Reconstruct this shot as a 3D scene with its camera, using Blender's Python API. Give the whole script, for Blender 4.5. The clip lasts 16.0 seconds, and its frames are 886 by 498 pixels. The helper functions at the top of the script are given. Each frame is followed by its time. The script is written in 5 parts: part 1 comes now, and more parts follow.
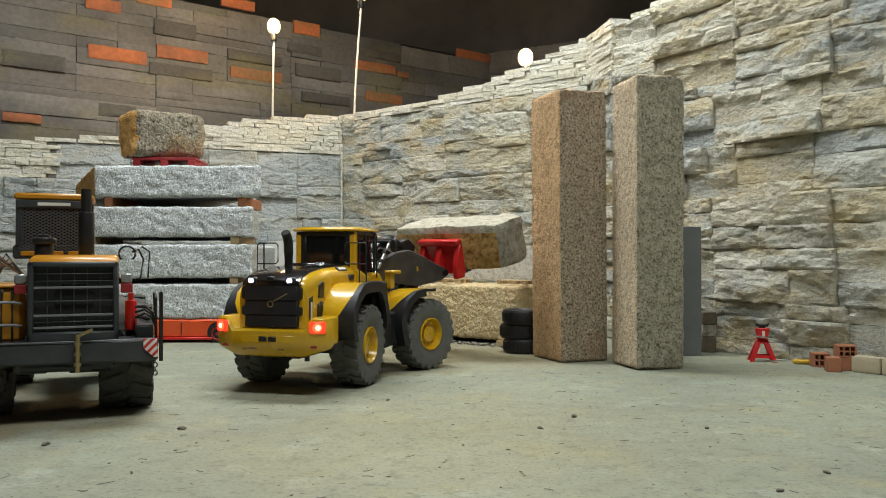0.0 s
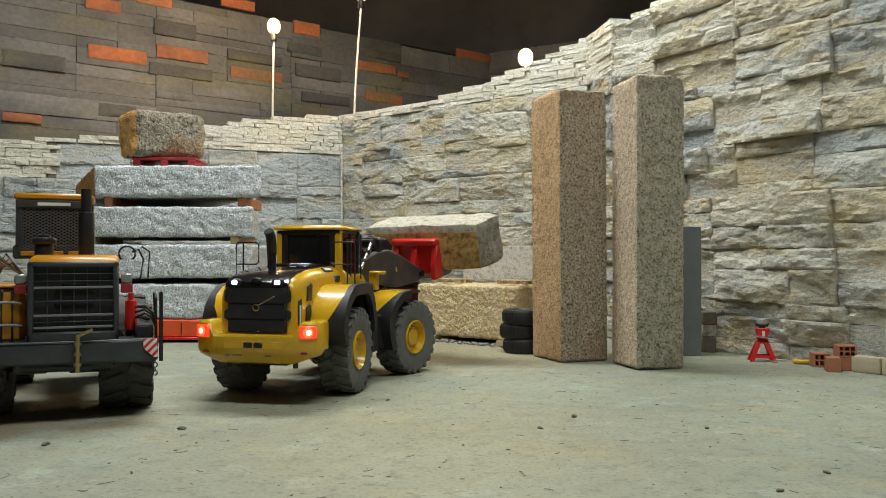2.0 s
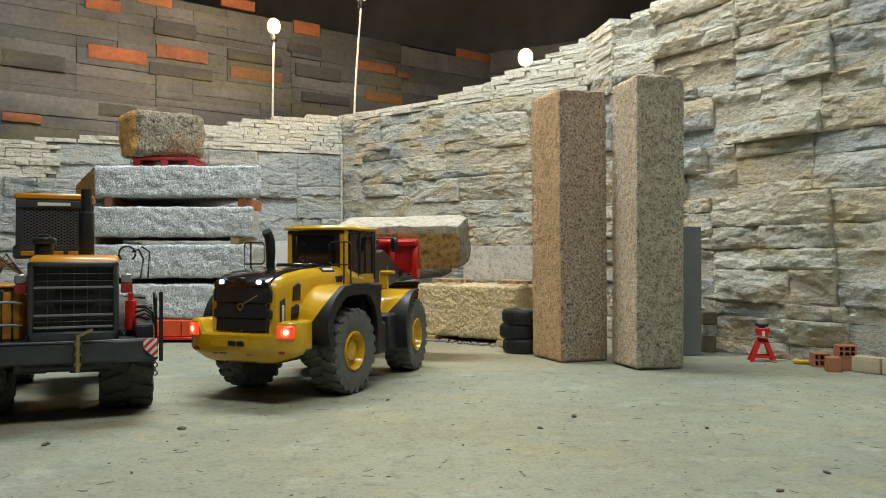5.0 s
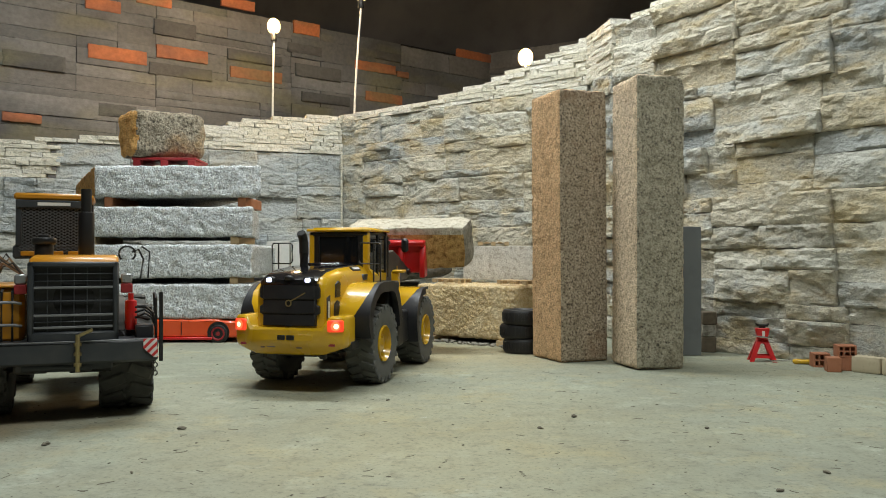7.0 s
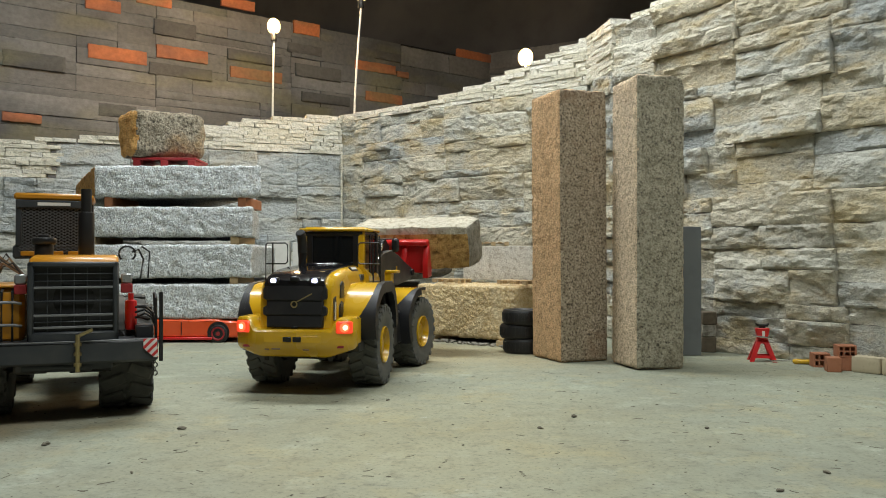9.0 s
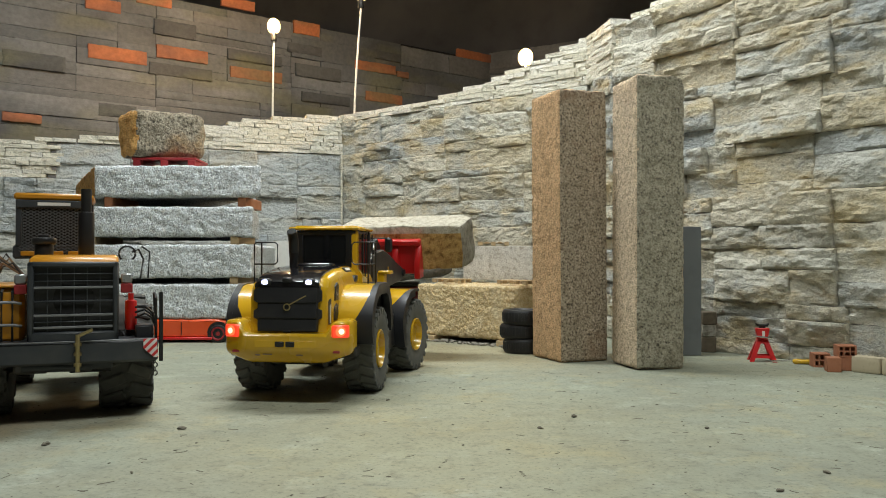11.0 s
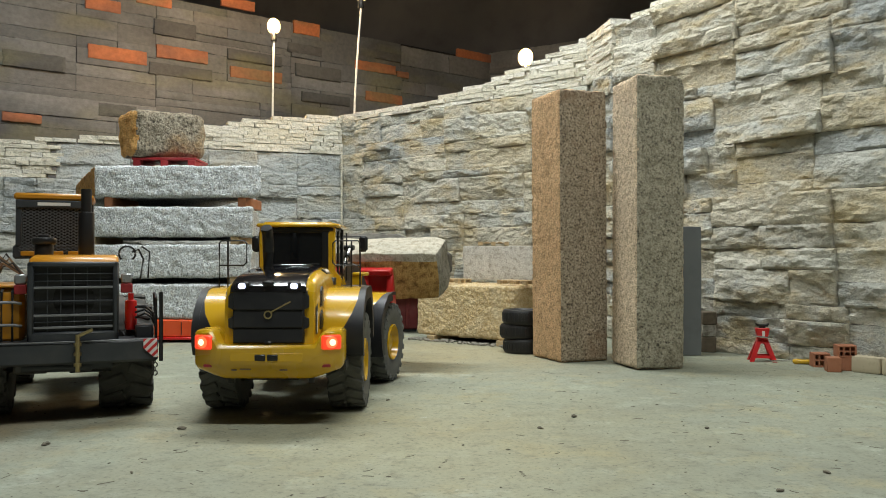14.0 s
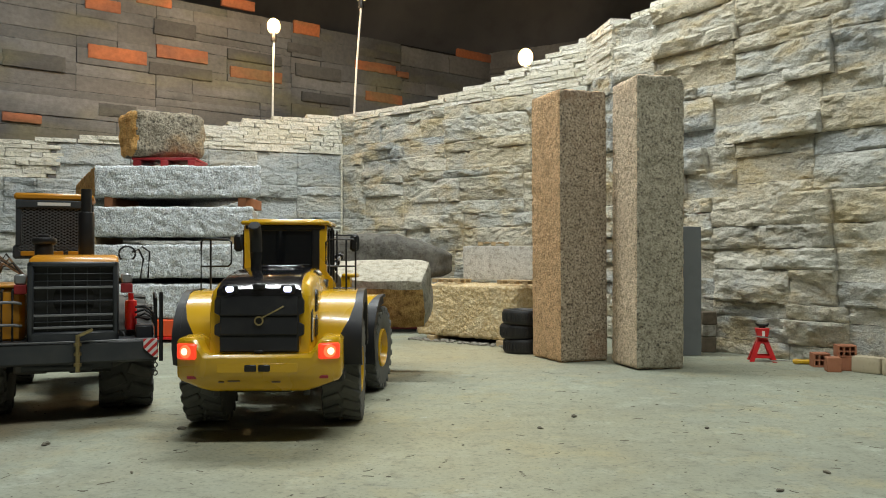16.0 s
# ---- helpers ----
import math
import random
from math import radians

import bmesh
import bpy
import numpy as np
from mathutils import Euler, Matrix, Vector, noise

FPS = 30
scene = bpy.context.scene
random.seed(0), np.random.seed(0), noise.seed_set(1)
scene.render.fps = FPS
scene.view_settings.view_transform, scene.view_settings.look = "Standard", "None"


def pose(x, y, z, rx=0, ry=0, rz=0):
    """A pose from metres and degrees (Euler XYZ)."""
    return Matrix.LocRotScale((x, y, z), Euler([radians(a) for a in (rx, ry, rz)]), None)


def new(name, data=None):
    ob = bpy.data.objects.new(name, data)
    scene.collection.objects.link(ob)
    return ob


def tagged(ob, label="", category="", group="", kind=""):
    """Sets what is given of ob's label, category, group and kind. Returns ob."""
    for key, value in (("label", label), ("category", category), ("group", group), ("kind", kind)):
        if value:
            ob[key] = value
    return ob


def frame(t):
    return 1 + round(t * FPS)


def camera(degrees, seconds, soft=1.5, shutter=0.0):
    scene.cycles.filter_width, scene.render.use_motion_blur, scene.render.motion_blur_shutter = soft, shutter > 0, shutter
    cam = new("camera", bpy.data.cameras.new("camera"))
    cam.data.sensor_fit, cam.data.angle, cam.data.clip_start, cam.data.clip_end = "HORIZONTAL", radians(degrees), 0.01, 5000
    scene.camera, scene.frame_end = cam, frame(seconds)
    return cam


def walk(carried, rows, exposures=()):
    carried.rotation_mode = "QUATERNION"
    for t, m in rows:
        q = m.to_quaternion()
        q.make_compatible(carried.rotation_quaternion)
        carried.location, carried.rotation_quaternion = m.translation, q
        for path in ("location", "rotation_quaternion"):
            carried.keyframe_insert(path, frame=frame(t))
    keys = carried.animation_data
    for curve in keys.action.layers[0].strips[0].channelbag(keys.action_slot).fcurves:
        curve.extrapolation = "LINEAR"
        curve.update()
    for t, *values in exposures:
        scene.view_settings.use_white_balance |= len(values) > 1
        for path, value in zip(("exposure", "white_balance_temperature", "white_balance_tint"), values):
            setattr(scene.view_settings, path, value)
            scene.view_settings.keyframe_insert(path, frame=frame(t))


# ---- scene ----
cam = camera(57.5, 16.0, 1.0)
EYE = pose(0, 0, 0.21, 90.45, 0, 0)
walk(cam, [(0.0, EYE), (16.0, EYE)], [(0.0, 0.0), (16.0, 0.0)])

# ---------------------------------------------------------------- light
world = bpy.data.worlds.new("world")
world.use_nodes = True
scene.world = world
world.node_tree.nodes["Background"].inputs[0].default_value = (0.02, 0.02, 0.022, 1)
world.node_tree.nodes["Background"].inputs[1].default_value = 0.2


def area_lamp(name, m, sx, sy, watts, colour):
    d = bpy.data.lights.new(name, "AREA")
    d.shape, d.size, d.size_y, d.energy, d.color = "RECTANGLE", sx, sy, watts, colour
    ob = new(name, d)
    ob.matrix_world = m
    return ob


LAMPS = [  # x, y, z, length, width, watts, colour
    (-0.26, 1.72, 1.66, 1.25, 0.14, 30.5, (0.905, 0.97, 0.965)),
    (0.22, 0.25, 2.02, 1.25, 0.16, 30.5, (0.915, 0.97, 0.945)),
]
for lx, ly, lz, ll, lw, watts, col in LAMPS:
    area_lamp("tube_light", pose(lx, ly, lz - 0.012), ll - 0.02, lw - 0.02, watts, col)

for bx, by, bz in ((-0.614, 2.93, 1.043), (0.262, 2.56, 0.838)):
    d = bpy.data.lights.new("bulb_light", "POINT")
    d.energy, d.color, d.shadow_soft_size = 15.0, (1.0, 0.67, 0.34), 0.03
    new("bulb_light", d).location = (bx, by - 0.035, bz + 0.01)

# ---------------------------------------------------------------- materials


def mat(name, rough=0.6, metal=0.0):
    m = bpy.data.materials.new(name)
    m.use_nodes = True
    b = m.node_tree.nodes["Principled BSDF"]
    b.inputs["Roughness"].default_value, b.inputs["Metallic"].default_value = rough, metal
    return m, m.node_tree, b


def node(nt, kind, **kw):
    n = nt.nodes.new(kind)
    for k, v in kw.items():
        n.inputs[k.replace("_", " ")].default_value = v
    return n


def noise_tex(nt, scale, detail=4.0, rough=0.55, space="Object", stretch=None):
    co = nt.nodes.new("ShaderNodeTexCoord")
    n = node(nt, "ShaderNodeTexNoise", Scale=scale, Detail=detail, Roughness=rough)
    src = co.outputs[space]
    if space == "World":
        src = nt.nodes.new("ShaderNodeNewGeometry").outputs["Position"]
    if stretch:
        mp = nt.nodes.new("ShaderNodeMapping")
        mp.inputs["Scale"].default_value = stretch
        nt.links.new(src, mp.inputs[0])
        src = mp.outputs[0]
    nt.links.new(src, n.inputs["Vector"])
    return n.outputs["Fac"]


def world_noise(nt, scale, detail=4.0, rough=0.55, stretch=None):
    g = nt.nodes.new("ShaderNodeNewGeometry")
    n = node(nt, "ShaderNodeTexNoise", Scale=scale, Detail=detail, Roughness=rough)
    src = g.outputs["Position"]
    if stretch:
        mp = nt.nodes.new("ShaderNodeMapping")
        mp.inputs["Scale"].default_value = stretch
        nt.links.new(src, mp.inputs[0])
        src = mp.outputs[0]
    nt.links.new(src, n.inputs["Vector"])
    return n.outputs["Fac"]


def ramp(nt, fac, *stops):
    r = nt.nodes.new("ShaderNodeValToRGB")
    e = r.color_ramp.elements
    while len(e) < len(stops):
        e.new(0.5)
    for el, (p, c) in zip(e, stops):
        el.position, el.color = p, (*c, 1)
    nt.links.new(fac, r.inputs[0])
    return r.outputs[0]


def mix(nt, fac, a, b, how="MIX"):
    m = nt.nodes.new("ShaderNodeMix")
    m.data_type, m.blend_type = "RGBA", how
    for sock, v in ((m.inputs[0], fac), (m.inputs[6], a), (m.inputs[7], b)):
        if hasattr(v, "links"):
            nt.links.new(v, sock)
        else:
            sock.default_value = v if isinstance(v, float) else (*v, 1)
    return m.outputs[2]


def bump(nt, b, height, strength=0.4, dist=0.004, chain=None):
    n = nt.nodes.new("ShaderNodeBump")
    n.inputs["Strength"].default_value, n.inputs["Distance"].default_value = strength, dist
    nt.links.new(height, n.inputs["Height"])
    if chain:
        nt.links.new(chain, n.inputs["Normal"])
    nt.links.new(n.outputs[0], b.inputs["Normal"])
    return n.outputs[0]


def plain(name, col, rough=0.5, metal=0.0, grime=0.25, scale=60.0, coat=0.0):
    """Paint, plastic, rubber or metal with dust and faint wear."""
    m, nt, b = mat(name, rough, metal)
    f = noise_tex(nt, scale, 5)
    dusty = tuple(c * 0.75 + 0.25 * d for c, d in zip(col, (0.30, 0.27, 0.21)))
    dark = tuple(c * (1 - 0.45 * grime) for c in col)
    c = ramp(nt, f, (0.3, dark), (0.5, col), (0.78, tuple(p * (1 - grime) + q * grime for p, q in zip(col, dusty))))
    nt.links.new(c, b.inputs["Base Color"])
    rr = ramp(nt, noise_tex(nt, scale * 0.4, 3), (0.3, (rough * 0.8,) * 3), (0.75, (min(1, rough * 1.3),) * 3))
    nt.links.new(rr, b.inputs["Roughness"])
    b.inputs["Coat Weight"].default_value = coat
    return m


def granite(name, light, mid, dark, grain=520.0, dark_at=0.40, bump_s=0.7, stain=None, spread=0.2, pit=0.60):
    m, nt, b = mat(name, 0.85)
    f = noise_tex(nt, grain * 0.75, 3, 0.68)
    c = ramp(nt, f, (dark_at - 0.10, dark), (dark_at + 0.03, mid), (dark_at + spread, light))
    big = noise_tex(nt, 14, 4)
    c = mix(nt, 1.0, c, ramp(nt, big, (0.3, (0.84, 0.84, 0.84)), (0.7, (1.0, 1.0, 1.0))), "MULTIPLY")
    pits = noise_tex(nt, 85, 5, 0.7)
    c = mix(nt, 1.0, c, ramp(nt, pits, (0.34, (pit, pit * 0.95, pit * 0.88)), (0.52, (1.0, 1.0, 1.0))), "MULTIPLY")
    if stain:
        c = mix(nt, ramp(nt, noise_tex(nt, 9, 5, 0.6), (0.55, (0, 0, 0)), (0.72, (0.8, 0.8, 0.8))), c, stain)
    nt.links.new(c, b.inputs["Base Color"])
    n1 = bump(nt, b, noise_tex(nt, 75, 7, 0.72), bump_s, 0.010)
    bump(nt, b, f, bump_s * 0.8, 0.003, n1)
    return m


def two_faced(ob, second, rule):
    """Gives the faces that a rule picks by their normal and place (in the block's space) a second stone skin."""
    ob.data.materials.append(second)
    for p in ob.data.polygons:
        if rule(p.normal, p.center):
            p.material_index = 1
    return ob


def ledge_stone(name, tints, strength=0.55, wash=0.75, cool=0.8):
    """Cast ledge stone: each stone its own tint, washed by grey and ochre patches."""
    m, nt, b = mat(name, 0.88)
    info = nt.nodes.new("ShaderNodeObjectInfo")
    n = len(tints)
    c = ramp(nt, info.outputs["Random"], *[(i / (n - 1) if n > 1 else 0.5, t) for i, t in enumerate(tints)])
    grey = ramp(nt, world_noise(nt, 4.5, 6, 0.65), (0.50, (0, 0, 0)), (0.64, (cool,) * 3))
    c = mix(nt, grey, c, (0.40, 0.43, 0.44))
    ochre = ramp(nt, world_noise(nt, 9.0, 4, 0.6, (1, 1, 2.2)), (0.48, (0, 0, 0)), (0.66, (wash,) * 3))
    c = mix(nt, ochre, c, (0.58, 0.46, 0.25))
    fine = ramp(nt, world_noise(nt, 120, 6, 0.7), (0.30, (0.62, 0.62, 0.60)), (0.50, (1, 1, 1)))
    c = mix(nt, 1.0, c, fine, "MULTIPLY")
    nt.links.new(c, b.inputs["Base Color"])
    n1 = bump(nt, b, world_noise(nt, 40, 8, 0.68, (0.6, 0.6, 1.7)), strength, 0.02)
    n2 = bump(nt, b, world_noise(nt, 75, 5, 0.62, (0.8, 0.8, 1.3)), 0.9, 0.012, n1)
    bump(nt, b, world_noise(nt, 190, 4, 0.7), 0.7, 0.004, n2)
    return m


def slate_plank(name, tints):
    """Sprayed panel boards: grey with soot and olive over-spray."""
    m, nt, b = mat(name, 0.75)
    info = nt.nodes.new("ShaderNodeObjectInfo")
    c = ramp(nt, info.outputs["Random"], *[(i / (len(tints) - 1), t) for i, t in enumerate(tints)])
    soot = ramp(nt, world_noise(nt, 3.2, 3, 0.5), (0.46, (0, 0, 0)), (0.68, (0.6, 0.6, 0.6)))
    c = mix(nt, soot, c, (0.07, 0.07, 0.07))
    ol = ramp(nt, world_noise(nt, 2.4, 2, 0.5, (1, 1, 2.5)), (0.52, (0, 0, 0)), (0.66, (0.6, 0.6, 0.6)))
    c = mix(nt, ol, c, (0.24, 0.225, 0.11))
    c = mix(nt, 1.0, c, ramp(nt, world_noise(nt, 60, 5, 0.6), (0.3, (0.75,) * 3), (0.65, (1.0,) * 3)), "MULTIPLY")
    nt.links.new(c, b.inputs["Base Color"])
    bump(nt, b, world_noise(nt, 30, 6, 0.6, (0.5, 0.5, 2.2)), 0.45, 0.006)
    return m


def concrete_floor():
    m, nt, b = mat("dusty_concrete", 0.8)
    c = ramp(nt, world_noise(nt, 2.2, 6, 0.62), (0.3, (0.19, 0.195, 0.15)), (0.52, (0.255, 0.268, 0.205)), (0.72, (0.32, 0.325, 0.24)))
    dust = ramp(nt, world_noise(nt, 6.5, 6, 0.7), (0.52, (0, 0, 0)), (0.68, (0.55, 0.55, 0.55)))
    c = mix(nt, dust, c, (0.36, 0.31, 0.17))
    pale = ramp(nt, world_noise(nt, 11, 8, 0.75), (0.55, (0, 0, 0)), (0.66, (0.5, 0.5, 0.5)))
    c = mix(nt, pale, c, (0.375, 0.40, 0.335))
    # first patch paints the parked loader's warm shadow; the others are yellow dust
    for sx, sy, rad, tint, hard in ((-0.66, 1.02, 0.27, (0.20, 0.125, 0.055), 0.75), (0.02, 1.72, 0.36, (0.36, 0.29, 0.15), 0.5), (-0.02, 0.95, 0.40, (0.34, 0.30, 0.165), 0.4)):
        g = nt.nodes.new("ShaderNodeNewGeometry")
        d = nt.nodes.new("ShaderNodeVectorMath")
        d.operation = "DISTANCE"
        d.inputs[1].default_value = (sx, sy, 0)
        nt.links.new(g.outputs["Position"], d.inputs[0])
        add = nt.nodes.new("ShaderNodeMath")
        add.operation = "MULTIPLY_ADD"
        nt.links.new(world_noise(nt, 9, 5, 0.65), add.inputs[0])
        add.inputs[1].default_value = rad * 1.4
        nt.links.new(d.outputs["Value"], add.inputs[2])
        c = mix(nt, ramp(nt, add.outputs[0], (rad * 0.9, (hard,) * 3), (rad * 1.75, (0, 0, 0))), c, tint)
    speck = ramp(nt, world_noise(nt, 190, 4, 0.7), (0.30, (0.5,) * 3), (0.44, (1.0,) * 3), (0.70, (1.12,) * 3))
    chips = ramp(nt, world_noise(nt, 46, 3, 0.6, (1, 1.6, 1)), (0.64, (0, 0, 0)), (0.68, (0.5, 0.5, 0.5)))
    c = mix(nt, chips, c, (0.12, 0.115, 0.085))
    pale2 = ramp(nt, world_noise(nt, 30, 4, 0.7), (0.66, (0, 0, 0)), (0.72, (0.5, 0.5, 0.5)))
    c = mix(nt, pale2, c, (0.46, 0.47, 0.40))
    scuff = ramp(nt, world_noise(nt, 38, 6, 0.75), (0.30, (0.68,) * 3), (0.46, (1.0,) * 3), (0.72, (1.1,) * 3))
    c = mix(nt, 1.0, c, scuff, "MULTIPLY")
    c = mix(nt, 1.0, c, speck, "MULTIPLY")
    nt.links.new(c, b.inputs["Base Color"])
    n1 = bump(nt, b, world_noise(nt, 18, 7, 0.7), 0.25, 0.004)
    bump(nt, b, world_noise(nt, 240, 3), 0.25, 0.0012, n1)
    return m


def glow(name, col, strength):
    m, nt, b = mat(name, 0.3)
    b.inputs["Base Color"].default_value = (*col, 1)
    b.inputs["Emission Color"].default_value = (*col, 1)
    b.inputs["Emission Strength"].default_value = strength
    return m


YELLOW = plain("yellow_paint", (0.61, 0.355, 0.010), 0.25, 0, 0.12, 30, 0.4)
ORANGE = plain("orange_yellow_paint", (0.52, 0.22, 0.011), 0.35, 0, 0.2, 30, 0.2)
GLOSSBLACK = plain("gloss_black_hood", (0.009, 0.009, 0.011), 0.14, 0, 0.1, 40, 0.5)
CHARCOAL = plain("charcoal_plastic", (0.012, 0.0125, 0.0155), 0.48, 0, 0.25, 40)
GREYSTEEL = plain("dark_grey_paint", (0.032, 0.036, 0.041), 0.45, 0, 0.35, 30)
DULLSTEEL = plain("dull_steel", (0.10, 0.095, 0.09), 0.4, 0.5, 0.3)
BARSTEEL = plain("worn_grey_bars", (0.19, 0.195, 0.20), 0.45, 0.2, 0.3)
GUARDSTEEL = plain("dark_worn_mesh", (0.085, 0.088, 0.092), 0.5, 0.2, 0.3)
BLACK = plain("black_plastic", (0.010, 0.010, 0.011), 0.4, 0, 0.1, 40)
ARMGREY = plain("dusty_arm_paint", (0.048, 0.045, 0.042), 0.5, 0, 0.5, 35)
BOXRED = plain("dark_dull_red", (0.13, 0.014, 0.015), 0.6, 0, 0.3, 40)
RUBBER = plain("dusty_rubber", (0.060, 0.060, 0.056), 0.9, 0, 0.5, 55)
GREY_RUBBER = plain("grey_dusty_rubber", (0.120, 0.122, 0.116), 0.9, 0, 0.5, 45)
TYRE_BLACK = plain("clean_black_rubber", (0.012, 0.012, 0.013), 0.55, 0, 0.15, 60)
RED = plain("red_paint", (0.55, 0.012, 0.012), 0.35, 0, 0.15, 40, 0.2)
DARKRED = plain("dull_red_paint", (0.28, 0.015, 0.018), 0.5, 0, 0.3, 40)
CAR_ORANGE = plain("orange_red_lacquer", (0.70, 0.075, 0.012), 0.3, 0, 0.15, 30, 0.4)
CHROME = plain("chrome", (0.75, 0.75, 0.74), 0.18, 1, 0.1)
BRASS = plain("dull_brass", (0.45, 0.36, 0.18), 0.4, 0.9, 0.3)
WHITE = plain("white_plastic", (0.75, 0.74, 0.70), 0.5, 0, 0.15)
GREY_PANEL = plain("mirror_grey", (0.30, 0.31, 0.31), 0.25, 0.4, 0.15)
CABDARK = plain("dark_cab_interior", (0.005, 0.005, 0.005), 0.85, 0, 0.1)
TERRACOTTA = plain("terracotta", (0.42, 0.17, 0.09), 0.85, 0, 0.3, 120)
DULLWOOD = plain("dull_brown_wood", (0.22, 0.14, 0.075), 0.8, 0, 0.4, 90)
DARKWOOD = plain("dark_weathered_wood", (0.11, 0.085, 0.055), 0.85, 0, 0.5, 90)
PALEWOOD = plain("pale_wood", (0.50, 0.37, 0.21), 0.75, 0, 0.35, 90)
BROWNWOOD = plain("red_brown_wood", (0.36, 0.15, 0.07), 0.75, 0, 0.35, 90)
SAND_BLOCK = plain("sandstone", (0.50, 0.43, 0.30), 0.9, 0, 0.4, 90)
PALE_SLAB = plain("pale_smooth_stone", (0.58, 0.575, 0.54), 0.8, 0, 0.3, 40)
GREY_SLAB = plain("smooth_grey_concrete", (0.165, 0.18, 0.185), 0.8, 0, 0.3, 25)
MORTAR = plain("grey_mortar", (0.20, 0.19, 0.17), 0.95, 0, 0.4, 40)
RUBBLE = plain("grey_gravel", (0.26, 0.24, 0.20), 0.9, 0, 0.5, 200)
DEBRIS = plain("dark_crumbs", (0.125, 0.11, 0.08), 0.9, 0, 0.5, 200)
CLOTH = plain("black_cloth", (0.135, 0.138, 0.15), 0.75, 0, 0.4, 8)
ROOM = plain("grey_room_paint", (0.24, 0.23, 0.21), 0.9, 0, 0.2, 3)
TAIL = glow("red_lamp_glass", (1.0, 0.06, 0.02), 0.75)
TAILGLOW = glow("lit_red_reflector", (1.0, 0.13, 0.045), 1.5)
TAILCORE = glow("lit_red_bulb", (1.0, 0.42, 0.26), 3.2)
WORKLAMP = glow("lit_white_led", (0.66, 0.70, 1.0), 3.0)
BULB = glow("lit_warm_bulb", (1.0, 0.72, 0.34), 4.5)
TUBE = glow("lit_diffuser", (1.0, 0.96, 0.85), 3.0)
CAPSTONE = ledge_stone("split_capping_stone", [(0.76, 0.72, 0.60), (0.82, 0.78, 0.67), (0.70, 0.66, 0.53), (0.80, 0.77, 0.69)], 0.12, 0.12, 0.1)
LEDGE = ledge_stone("ledge_stone", [(0.65, 0.62, 0.52), (0.55, 0.55, 0.495), (0.70, 0.665, 0.56), (0.60, 0.53, 0.385), (0.47, 0.50, 0.50)])
LEDGE_COOL = ledge_stone("cool_ledge_stone", [(0.62, 0.635, 0.61), (0.52, 0.55, 0.55), (0.68, 0.69, 0.65), (0.57, 0.57, 0.52), (0.46, 0.50, 0.52)], 0.55, 0.3, 0.6)
PLANK = slate_plank("sprayed_grey_plank", [(0.205, 0.213, 0.22), (0.28, 0.28, 0.28), (0.155, 0.162, 0.167), (0.24, 0.23, 0.22), (0.18, 0.188, 0.195)])
PLANK_DARK = slate_plank("dark_sprayed_plank", [(0.11, 0.11, 0.11), (0.15, 0.15, 0.14)])
PLANK_ORANGE = slate_plank("orange_plank", [(0.66, 0.22, 0.085), (0.56, 0.185, 0.075)])
GRANITE_GREY = granite("grey_granite", (0.90, 0.94, 0.96), (0.70, 0.735, 0.76), (0.19, 0.205, 0.22), 430, 0.455, 0.8, None, 0.12, 0.86)
GRANITE_BOX = granite("sawn_grey_granite", (0.66, 0.64, 0.59), (0.52, 0.50, 0.46), (0.20, 0.195, 0.185), 400, 0.38, 0.3)
GRANITE_TAN = granite("tan_granite", (0.88, 0.60, 0.34), (0.76, 0.48, 0.25), (0.26, 0.16, 0.085), 430, 0.43, 0.9, (0.58, 0.34, 0.18))
GRANITE_BROWN = granite("darker_brown_granite", (0.70, 0.59, 0.44), (0.50, 0.40, 0.285), (0.080, 0.062, 0.045), 310, 0.452, 1.0, (0.34, 0.20, 0.11))
GRANITE_OLIVE = granite("darker_olive_granite", (0.66, 0.60, 0.46), (0.50, 0.45, 0.335), (0.12, 0.10, 0.08), 330, 0.43, 1.0, (0.25, 0.22, 0.14))
LIMESTONE_TOP = granite("pale_limestone_skin", (0.60, 0.555, 0.45), (0.50, 0.455, 0.35), (0.36, 0.31, 0.22), 120, 0.34, 0.6)
LIMESTONE_BROWN = granite("brown_limestone_skin", (0.64, 0.40, 0.14), (0.52, 0.30, 0.09), (0.24, 0.12, 0.04), 110, 0.40, 0.8)
LIMESTONE_GREY = granite("grey_limestone_skin", (0.36, 0.34, 0.28), (0.27, 0.25, 0.20), (0.14, 0.125, 0.10), 60, 0.36, 0.8)
ORANGE_BREAK = granite("orange_break", (0.80, 0.45, 0.14), (0.70, 0.34, 0.085), (0.32, 0.16, 0.04), 80, 0.36, 0.9)
GRANITE_PALE = granite("pale_granite", (0.92, 0.74, 0.53), (0.80, 0.62, 0.43), (0.25, 0.185, 0.13), 420, 0.43, 0.9)
BOULDER = granite("weathered_stone", (0.44, 0.39, 0.29), (0.27, 0.23, 0.165), (0.07, 0.06, 0.045), 200, 0.42, 0.9, (0.50, 0.31, 0.12))
LIMESTONE = granite("yellow_limestone", (0.82, 0.67, 0.42), (0.73, 0.54, 0.28), (0.56, 0.36, 0.14), 330, 0.40, 0.8, (0.88, 0.80, 0.60), 0.2, 0.93)
DARKROCK = granite("dark_slate_rock", (0.155, 0.145, 0.125), (0.11, 0.103, 0.09), (0.06, 0.056, 0.05), 40, 0.36, 0.4)
FLOORMAT = concrete_floor()


